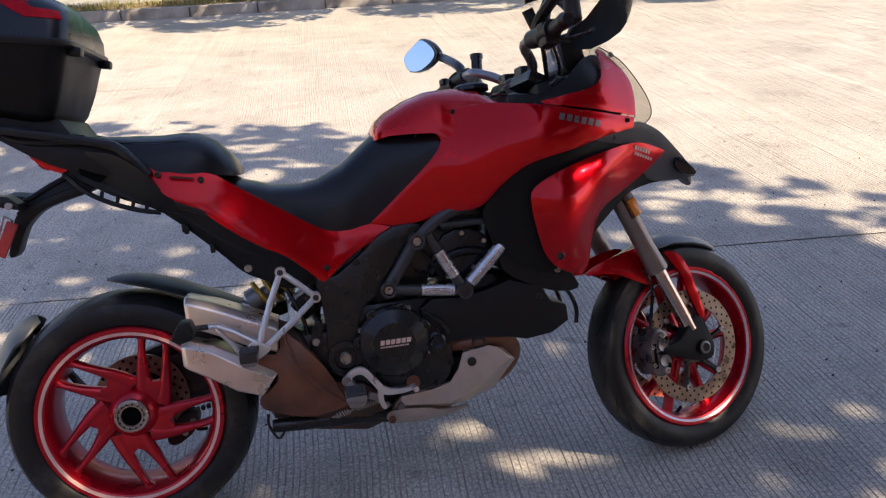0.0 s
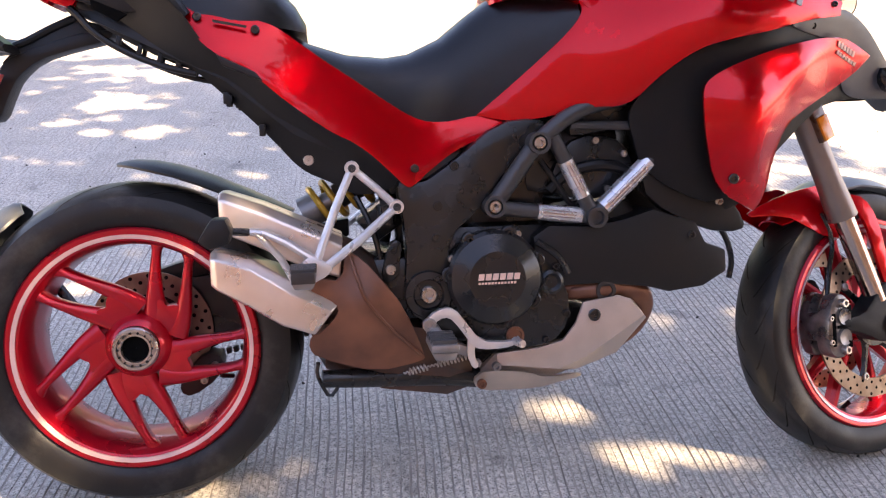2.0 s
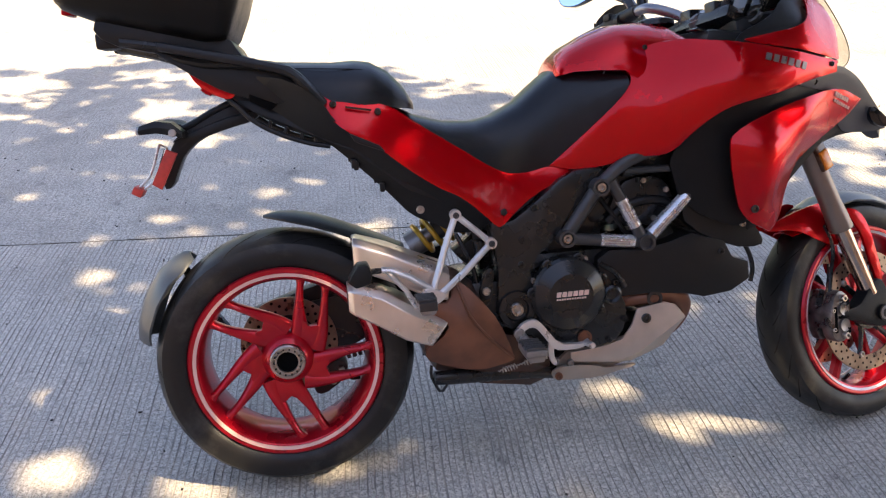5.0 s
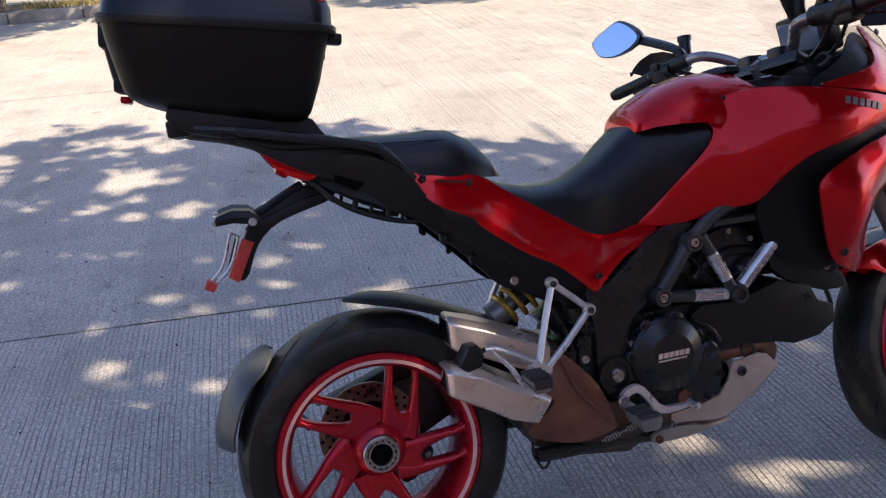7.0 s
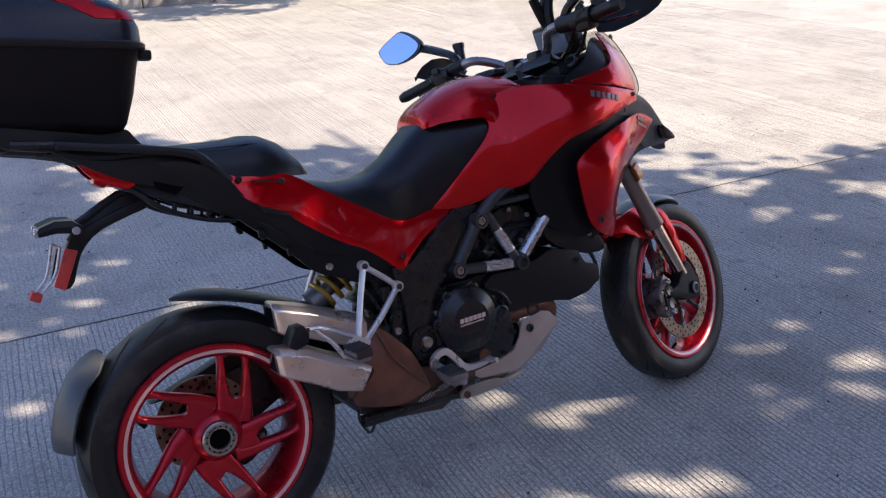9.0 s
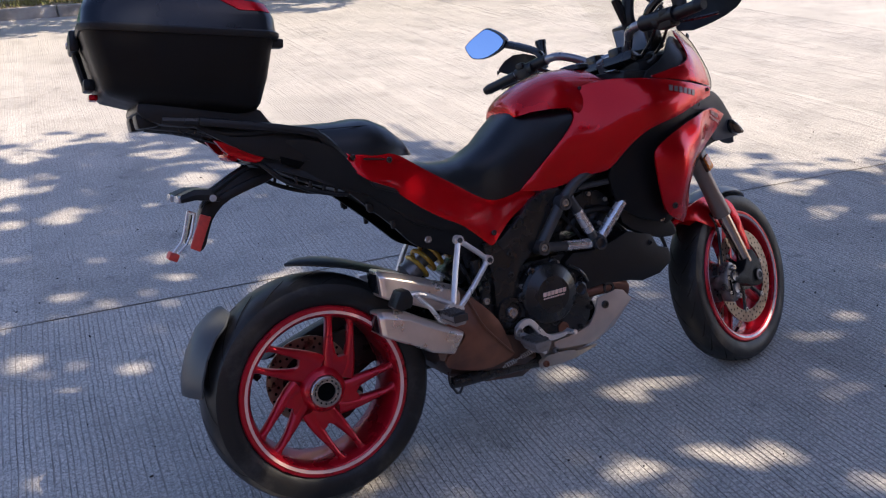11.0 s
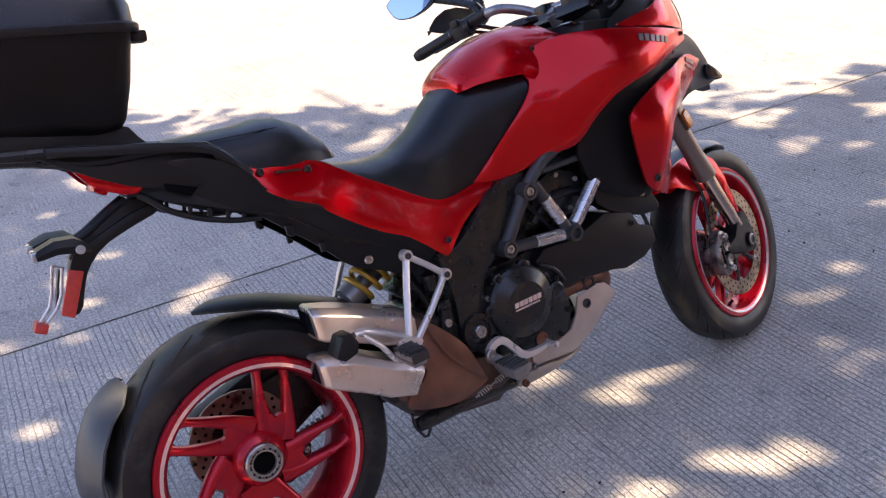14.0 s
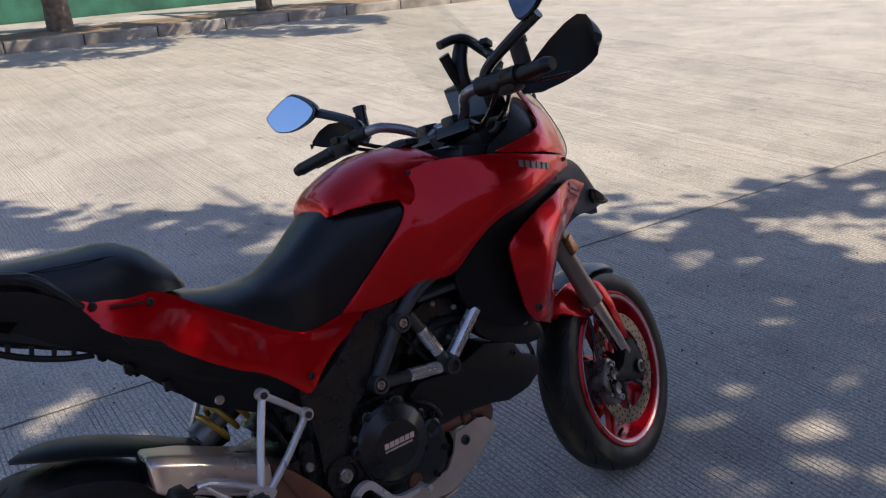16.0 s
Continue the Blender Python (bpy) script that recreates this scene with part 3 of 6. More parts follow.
def near_tree():
    """An unseen broad tree behind the camera, its leaves set where shade must fall."""
    rng = np.random.default_rng(5)
    tree = new("shade_tree")
    tree.matrix_world = pose(5.2, -4.6, 0)
    tagged(tree, "broad street tree shading the parked motorcycle", "tree")
    base = Vector((5.2, -4.6, 0))
    part("trunk", tube([(0, 0, -0.1), (0.1, 0.05, 0.9), (0.05, 0.2, 2.0), (0.25, 0.4, 2.7)], (0.24, 0.17), 14, 2), BARK, tree, "rough grey-brown trunk")
    tips = [(-2.2, 4.6, 4.8), (1.0, 5.2, 4.9), (3.4, 1.6, 4.9), (-3.2, 1.2, 4.9), (3.4, -1.6, 4.8)]
    for q in tips:
        part("limb", tube([(0.2, 0.4, 2.6), (q[0] * 0.4, q[1] * 0.4 + 0.2, 3.9), (q[0] * 0.75, q[1] * 0.75, q[2]), (q[0], q[1], q[2] + 0.3)], (0.06, 0.010), 8, 2), BARK, tree)
    pts = []
    gaps = [(a, b, (p + 0.012) ** -2, (q + 0.012) ** -2, math.cos(radians(w)), math.sin(radians(w))) for a, b, p, q, w in GAPS]
    want = 200000
    gx = rng.uniform(-2.4, 8.5, want)
    gy = rng.uniform(-6.4, 5.4, want)
    hz = rng.uniform(4.3, 5.5, want)
    jit = rng.uniform(0, 1, want)
    for x, y, h, j in zip(gx, gy, hz, jit):
        edge = shade_edge(x) + 0.40 * noise.noise((x * 1.1, y * 1.1, 3)) + 0.38 * noise.noise((x * 3.2, y * 5.5, 8)) + 0.30 * noise.noise((x * 7, y * 12, 15))
        if x < -1.95 + 0.5 * noise.noise((x * 2.5, y * 2.5, 60)) + 0.25 * noise.noise((x * 6, y * 6, 61)):
            continue
        if y > edge:
            continue
        back = min(1.0, max(0.0, (float(np.interp(x, [-1.5, 1.0, 2.5], [-2.3, -2.4, -2.7])) - y) / 0.5))
        c = 0.75 * noise.noise((x * 1.7, y * 1.7, 20)) + 0.95 * noise.noise((x * 3.8, y * 5.6, 31)) + 0.42 * noise.noise((x * 7.5, y * 12, 51))
        near_edge = max(0.0, 1 - (edge - y) / 1.8)
        right = min(1.0, max(0.0, (x - 1.7) / 0.8))
        left = min(1.0, max(0.0, (0.4 - x) / 0.6)) * min(1.0, max(0.0, (y - 0.3) / 0.6))
        known = -1.0 < x < 2.75 and -1.1 < y < 0.75
        if not known and c > 0.72 - 0.55 * near_edge - 0.30 * right - 0.36 * left - 1.5 * back and j > 0.06:
            continue
        if any(((x - a) * g + (y - b) * h2) ** 2 * p + ((y - b) * g - (x - a) * h2) ** 2 * q < 1 for a, b, p, q, g, h2 in gaps):
            continue
        pts.append((x + h * SX - base.x, y + h * SY - base.y, h))
    # these boughs are unseen, added so that the paint reflects dark leaves
    for _ in range(40000):                      # the lower boughs round the trunk
        a, b, q = rng.uniform(0, 2 * math.pi), rng.uniform(-1, 1), rng.uniform(0.2, 1) ** 0.4
        p = Vector((0.4 + 4.6 * q * math.cos(a) * math.sqrt(1 - b * b), -0.6 + 1.6 * q * math.sin(a) * math.sqrt(1 - b * b), 4.1 + 1.4 * q * b))
        if base.y + p.y - p.z * SY < -2.6 and noise.noise(p * 1.1) + 0.7 * noise.noise(p * 2.7) > -0.12:
            pts.append(tuple(p))
    ob = new("crown", leaf_mesh(pts, rng, 0.075))
    ob.parent = tree
    tagged(ob, "dense green leaves with gaps of light", kind="stuff")


near_tree()


def street_tree(x, y, seed, r=0.11, lean=0.0):
    rng = np.random.default_rng(seed)
    tree = new("street_tree")
    tree.matrix_world = pose(x, y, 0.11)
    tagged(tree, "young street tree with grey-brown trunk in the verge", "tree", "trees along the far kerb")
    ring = tube([(0, 0, -0.08), (0.0, 0, 0.05), (lean * 0.3, 0, 0.5), (lean, 0.05, 1.3), (lean * 1.3, 0.08, 1.9)], (r * 1.25, r * 0.75), 14, 2)
    for v in ring.verts:
        v.co += Vector((1, 1, 0)) * 0.018 * noise.noise(v.co * 9 + Vector((seed, 0, 0)))
    part("trunk", ring, BARK, tree, "furrowed grey-brown trunk")
    for k in range(5):
        a = k * 1.26 + seed
        part("limb", tube([(lean * 1.3, 0.08, 1.8), (lean * 1.3 + 1.0 + 0.4 * math.cos(a), -1.1 + 0.4 * math.sin(a), 2.3), (2.3 + 1.1 * math.cos(a), -2.6 + 1.1 * math.sin(a), 2.75)], (0.045, 0.01), 7, 2), BARK, tree)
    # crown out of view, pushed over the road so its shade lands there
    pts = []
    for _ in range(11000):
        a, b = rng.uniform(0, 2 * math.pi), rng.uniform(-1, 1)
        q = rng.uniform(0.3, 1) ** 0.5
        p = Vector((2.3 + 1.45 * q * math.cos(a) * math.sqrt(1 - b * b), -2.6 + 1.65 * q * math.sin(a) * math.sqrt(1 - b * b), 2.75 + 0.55 * q * b))
        if noise.noise(p * 1.9 + Vector((seed * 3.1, 0, 0))) + 0.8 * noise.noise(p * 5.0 + Vector((seed, 2, 0))) > 0.02:
            pts.append((p.x + lean, p.y, p.z))
    ob = new("crown", leaf_mesh(pts, rng, 0.075))
    ob.parent = tree
    tagged(ob, "loose crown of small green leaves", kind="stuff")


for tx, ty, sd in ((-6.4, 12.5, 4), (-3.4, 12.2, 7), (-0.3, 12.0, 9), (2.83, 11.80, 2), (5.88, 11.42, 3)):
    street_tree(tx, ty, sd, 0.17 if tx == 2.83 else 0.12, -0.05 if tx == 2.83 else 0.03)


# ---- the motorcycle ----
# built upright: x ahead, y to its left, z up from under the rear tyre; then leaned on its side stand
bike = new("motorcycle")
bike.matrix_world = Matrix.Translation((0.002, -0.008, 0.003)) @ Matrix.Rotation(radians(1.2), 4, "Z") @ Matrix.Rotation(radians(-16), 4, "X")
tagged(bike, "red adventure motorcycle with black top case leaning on its side stand", "motorcycle")
HEAD, AXIS = Vector((1.511, 0, 0.258)), Vector((-math.sin(radians(25)), 0, math.cos(radians(25))))
STEER = Matrix.Translation(HEAD) @ Matrix.Rotation(radians(17), 4, AXIS) @ Matrix.Translation(-HEAD)
RC, FC = (0.0, 0.0, 0.32), (1.538, -0.012, 0.272)


def P(name, bm, material, label="", parent=None, smooth=32):
    return part(name, bm, material, parent or bike, label, smooth)


def tyre_profile(R, w, bead, steps=11):
    """Half-round tread with bulging sidewalls."""
    out = [(bead, -w * 0.80), (bead + 0.012, -w * 0.93), (bead + 0.032, -w * 1.0)]
    rt = R - bead - 0.05
    for i in range(steps):
        a = -math.pi / 2 + math.pi * i / (steps - 1)
        out.append((bead + 0.05 + rt * math.cos(a) ** 0.8 if abs(math.cos(a)) > 1e-6 else bead + 0.05, w * 0.985 * math.sin(a)))
    out += [(bead + 0.032, w * 1.0), (bead + 0.012, w * 0.93), (bead, w * 0.80)]
    return out


def sipes(c, R, w, bead, n, sweep, material, parent, m=None):
    """Curved tread grooves, laid a hair above the tread."""
    prof = tyre_profile(R, w, bead, 25)[3:-3]
    rs = np.array([p[0] for p in prof])
    ys = np.array([p[1] for p in prof])
    out = bmesh.new()
    for k in range(n):
        for side in (-1, 1):
            a0 = 2 * math.pi * (k + (0.5 if side > 0 else 0)) / n
            lo, hi = (0.10, 0.80) if k % 2 else (0.28, 0.94)
            prev = None
            for i in range(8):
                s = i / 7
                y = side * w * (lo + (hi - lo) * s)
                r = float(np.interp(y, ys, rs)) + 0.0009
                a = a0 + sweep * (s ** 1.4)
                wd = 0.0042 * math.sin(math.pi * min(0.97, 0.12 + 0.8 * s)) / R
                cur = [out.verts.new((c[0] + r * math.cos(q), c[1] + y, c[2] + r * math.sin(q))) for q in (a - wd, a + wd)]
                if prev:
                    out.faces.new((prev[0], prev[1], cur[1], cur[0]))
                prev = cur
    if m:
        moved(out, m)
    part("tread_groove", out, material, parent, "dusty cut tread grooves")


def holes(c, rings, y, r=0.0042, m=None):
    """Flat dark discs that stand for the shade in a brake disc's drilled holes."""
    out = bmesh.new()
    for rad, n, ph in rings:
        for k in range(n):
            a = 2 * math.pi * (k + ph) / n
            bmesh.ops.create_circle(out, cap_ends=True, segments=10, radius=r,
                                    matrix=Matrix.Translation((c[0] + rad * math.cos(a), y, c[2] + rad * math.sin(a))) @ Matrix.Rotation(radians(90), 4, "X"))
    return moved(out, m) if m else out


def spoke(c, r0, a0, r1, a1, y0, y1, w0, w1, dep=0.028):
    """One tapered cast spoke from hub to rim."""
    p = Vector((r0 * math.cos(radians(a0)), 0, r0 * math.sin(radians(a0))))
    q = Vector((r1 * math.cos(radians(a1)), 0, r1 * math.sin(radians(a1))))
    d = (q - p).normalized()
    s = Vector((-d.z, 0, d.x))
    rings = []
    for t in (0, 0.25, 0.5, 0.75, 1.0):
        o = Vector(c) + p.lerp(q, t)
        w = w0 + (w1 - w0) * t + 0.010 * max(0, abs(t - 0.5) - 0.3) / 0.2
        y = y0 + (y1 - y0) * t
        k = dep * (1 - 0.25 * t)
        rings.append([o + s * w * 0.55 + Vector((0, y + 0.006, 0)), o + s * w * 0.2 + Vector((0, y, 0)), o - s * w * 0.2 + Vector((0, y, 0)),
                      o - s * w * 0.55 + Vector((0, y + 0.006, 0)), o - s * w * 0.4 + Vector((0, y + k, 0)), o + s * w * 0.4 + Vector((0, y + k, 0))])
    return loft(rings)


def fork_spoke(c, mid):
    """One swirling cast arm: a broad root that parts into two crowned, tapering spokes."""
    up, side = Vector((math.cos(radians(mid)), 0, math.sin(radians(mid)))), Vector((math.sin(radians(mid)), 0, -math.cos(radians(mid))))
    def at(p, y):
        return Vector(c) + side * p[0] + up * p[1] + Vector((0, y, 0))
    out = None
    for line in (((.014, .040), (.008, .075), (-.008, .115), (-.021, .160), (-.0311, .207)), ((.060, .040), (.060, .080), (.052, .120), (.042, .163), (.0311, .207))):
        line = chaikin(line, 2, False)
        rings = []
        for i, p in enumerate(line):
            q0, q1 = Vector(line[max(i - 1, 0)]), Vector(line[min(i + 1, len(line) - 1)])
            d = (q1 - q0).normalized()
            nrm = Vector((d.y, -d.x))
            r = math.hypot(*p)
            w = float(np.interp(r, [.04, .075, .105, .15, .185, .197, .208], [.026, .0225, .0165, .0105, .0085, .0095, .016]))
            f = -.056 - .019 * min(1, max(0, (r - .05) / .12))
            rings.append([at((p[0] + nrm.x * w * k, p[1] + nrm.y * w * k), f + y) for k, y in
                          ((-1, .013), (-.86, .006), (-.5, .0018), (0, 0), (.5, .0018), (.86, .006), (1, .013), (.8, .031), (0, .034), (-.8, .031))])
        bm = loft(rings)
        out = merge(out, bm) if out else bm
    web = prism([(p[0], p[1]) for p in ((.000, .040), (.000, .075), (-.002, .098), (.014, .103), (.024, .092), (.033, .099), (.048, .104), (.060, .090), (.066, .040))], 0, .026, .005, 1)
    for v in web.verts:
        r = math.hypot(v.co.x, v.co.z)
        v.co = at((v.co.x, v.co.z), v.co.y - .0545 - .019 * min(1, max(0, (r - .05) / .12)))
    bmesh.ops.recalc_face_normals(web, faces=web.faces)
    return merge(out, web)


def rear_wheel():
    rim_prof = [(0.236, -0.088), (0.232, -0.093), (0.222, -0.093), (0.210, -0.088), (0.204, -0.078), (0.198, -0.045), (0.194, 0.0), (0.197, 0.05),
                (0.208, 0.075), (0.228, 0.084), (0.236, 0.082), (0.236, 0.074), (0.214, 0.066), (0.206, 0.04), (0.203, 0.0), (0.207, -0.04), (0.216, -0.075), (0.236, -0.080)]
    wheel = P("rear_wheel", turned(rim_prof, RC, 96), RIM_RED, "red five-arm cast rear wheel with a pale rim stripe")
    part("tyre", turned(tyre_profile(0.317, 0.095, 0.228), RC, 96, False), RUBBER, wheel, "worn black road tyre")
    part("rim_stripe", turned([(0.2145, -0.0935), (0.2225, -0.0955), (0.2225, -0.0900), (0.2145, -0.0880)], RC, 96), STRIPE, wheel, "thin pale stripe round the rim")
    sipes(RC, 0.317, 0.095, 0.228, 22, 0.30, SIPE, wheel)
    for k in range(5):
        part("spoke", fork_spoke(RC, -4.6 + 72 * k), RIM_RED, wheel, "", 40)
    part("hub", turned([(0.066, -0.048), (0.060, -0.062), (0.050, -0.072), (0.044, -0.076), (0.044, 0.03), (0.066, 0.03)], RC, 48), RIM_RED, wheel)
    nut = turned([(0.043, -0.076), (0.043, -0.087), (0.040, -0.090), (0.035, -0.090), (0.034, -0.084), (0.031, -0.084), (0.030, -0.088), (0.026, -0.088), (0.0245, -0.06), (0.026, -0.04), (0.043, -0.04)], RC, 48)
    part("axle_nut", nut, STEEL, wheel, "large hollow steel axle nut")
    # a shallow black cup; the deep bore's shade is put into its colour
    part("axle_bore", turned([(0.0265, -0.0885), (0.0265, -0.082), (0.0245, -0.078), (0.0005, -0.076)], RC, 32, False), HOLESHADE, wheel, "shallow axle bore, its shade painted black")
    lugs = bmesh.new()
    for k in range(14):
        a = 2 * math.pi * k / 14
        lugs = merge(lugs, block((0.0325 * math.cos(a), -0.087, 0.32 + 0.0325 * math.sin(a)), (0.005, 0.006, 0.004), 0.001, (0, -math.degrees(a), 0)))
    part("nut_ring", lugs, BLACK, wheel, "ring of small dark notches")
    part("valve", tube([(0.170, -0.01, 0.235), (0.155, -0.030, 0.242), (0.150, -0.034, 0.245)], 0.005, 8, 1), BLACK, wheel, "black rubber tyre valve")
    disc = P("rear_brake_disc", turned([(0.125, 0.070), (0.125, 0.076), (0.075, 0.076), (0.075, 0.070)], RC, 64), DISC, "drilled brown-grey brake disc")
    part("drill_hole", holes(RC, ((0.117, 20, 0), (0.104, 20, 0.5), (0.092, 20, 0)), 0.0692), HOLESHADE, disc)
    part("disc_carrier", turned([(0.078, 0.066), (0.078, 0.08), (0.04, 0.08), (0.04, 0.066)], RC, 40), BLACK, disc)
    cal = P("rear_caliper", prism([(0.075, 0.175), (0.135, 0.215), (0.150, 0.260), (0.110, 0.275), (0.060, 0.225), (0.050, 0.19)], 0.045, 0.105, 0.008, 1), DARKCAST, "brown-dusted rear brake caliper")
    part("caliper_bolt", [bolt((0.105, 0.045, 0.215), 0.008), bolt((0.128, 0.045, 0.245), 0.008)], STEEL, cal)


rear_wheel()


def swingarm():
    P("swingarm", merge(loft([[(x, y, z) for y, z in ((0.090, zt), (0.135, zt), (0.142, (zt + zb) / 2), (0.135, zb), (0.090, zb), (0.084, (zt + zb) / 2))]
                              for x, zt, zb in ((-0.10, 0.37, 0.27), (-0.05, 0.41, 0.23), (0.05, 0.42, 0.24), (0.2, 0.44, 0.31), (0.36, 0.47, 0.34), (0.56, 0.47, 0.35))]),
                      block((0.50, 0.0, 0.42), (0.16, 0.26, 0.13), 0.03)), BLACK, "black single-sided swingarm")
    P("chain_guard", prism([(-0.12, 0.40), (0.05, 0.455), (0.3, 0.52), (0.42, 0.54), (0.42, 0.50), (0.2, 0.45), (0.0, 0.40)], 0.10, 0.15, 0.006), PLASTIC, "black plastic chain guard")
    links = bmesh.new()
    for i in range(30):
        t = i / 29
        links = merge(links, block((0.06 + 0.44 * t, 0.105, 0.245 + 0.075 * t), (0.011, 0.02, 0.013), 0.003, (0, -9.6, 0)))
    P("drive_chain", links, DARKCAST, "dusty roller chain")
    P("sprocket", turned([(0.10, 0.102), (0.10, 0.108), (0.06, 0.108), (0.06, 0.102)], RC, 42), DARKCAST, "steel rear sprocket")


swingarm()


def arc_fender(c, rows, half, drop, thick=0.004, n=9, yoff=0.0, bow=2.6):
    """A bowed mudguard: rows of (angle, radius, half width scale)."""
    top, bot = [], []
    for a, r, s in rows:
        ca, sa = math.cos(radians(a)), math.sin(radians(a))
        up, dn = [], []
        for k in range(n):
            q = -1 + 2 * k / (n - 1)
            rr = r - drop * min(1, s + 0.15) * abs(q) ** bow
            y = half * s * q + yoff
            up.append((c[0] + rr * ca, y, c[2] + rr * sa))
            dn.append((c[0] + (rr - thick) * ca, y * 0.985, c[2] + (rr - thick) * sa))
        top.append(up + dn[::-1])
    return loft(top)


def rear_guards():
    rows = [(94.5, .360, .03), (92, .363, .28), (88, .366, .58), (82, .366, .82), (75, .365, .95), (66, .365, 1.0), (56, .371, 1.0), (47, .385, .98), (39, .405, .9)]
    P("rear_hugger", arc_fender(RC, [(a, r - .006, q) for a, r, q in rows], 0.086, 0.018, 0.004, 13), HUGGER, "dull black plastic hugger over the rear tyre")
    rows = [(127, 0.352, 0.30), (128.5, 0.360, 0.52), (133, 0.368, 0.82), (140, 0.375, 0.95), (150, 0.374, 1.0), (160, 0.371, 1.0), (164, 0.368, 0.97), (167, 0.365, 0.86), (168, 0.363, 0.74)]
    f = P("rear_mudguard", arc_fender(RC, rows, 0.082, 0.040, 0.005, 13, 0.0, 1.6), FENDER, "grey spoon-shaped mudguard behind the rear tyre")
    part("mudguard_bracket", tube([(-0.14, 0.075, 0.36), (-0.21, 0.085, 0.46), (-0.235, 0.05, 0.55)], 0.011, 8, 1), BLACK, f)


rear_guards()


# body panels, right and left alike
SIDE = [(.67, .755, -.122), (.72, .73, -.135), (.86, .935, -.152), (.80, .96, -.138), (.85, .995, -.122), (.95, 1.02, -.145), (1.05, 1.025, -.18), (1.12, 1.012, -.205),
        (1.10, .95, -.238), (1.0, .95, -.200), (.945, .755, -.180), (.985, .815, -.200), (1.03, .85, -.216), (1.22, .889, -.225), (1.29, .909, -.205), (1.375, .94, -.165), (1.25, .983, -.215),
        (.80, .85, -.148), (.9, .85, -.178)]
WING = [(1.06, .78, -.25), (1.13, .62, -.227), (1.19, .56, -.195), (1.22, .66, -.20), (1.24, .715, -.21), (1.1, .7, -.25), (1.2, .8, -.245), (1.24, .84, -.228),
        (1.37, .885, -.16), (1.44, .85, -.125), (1.36, .795, -.15), (1.29, .75, -.18),
        (1.15, .71, -.272), (1.15, .79, -.272), (1.16, .64, -.243), (1.27, .825, -.228), (1.134, .83, -.240), (1.235, .862, -.214)]
STRIP = [(.945, .755, -.165), (1.07, .85, -.205), (1.22, .885, -.205), (1.3, .9, -.175), (1.375, .93, -.15), (1.45, .9, -.11), (1.53, .83, -.075), (1.6, .765, -.04),
         (1.46, .77, -.08), (1.33, .75, -.14), (1.14, .56, -.17), (.97, .64, -.155), (1.1, .7, -.19)]
TAIL = [(.14, .945, -.143), (.18, .868, -.168), (.29, .91, -.143), (.31, .78, -.166), (.45, .782, -.139), (.45, .695, -.160), (.56, .727, -.130), (.67, .752, -.12),
        (.72, .725, -.13), (.52, .63, -.157)]
NOSE = [(1.12, 1.012, -.205), (1.25, .983, -.212), (1.378, .95, -.163), (1.40, 1.045, -.115), (1.37, 1.095, -.10), (1.29, 1.13, -.12), (1.28, 1.05, -.19), (1.18, 1.02, -.205)]


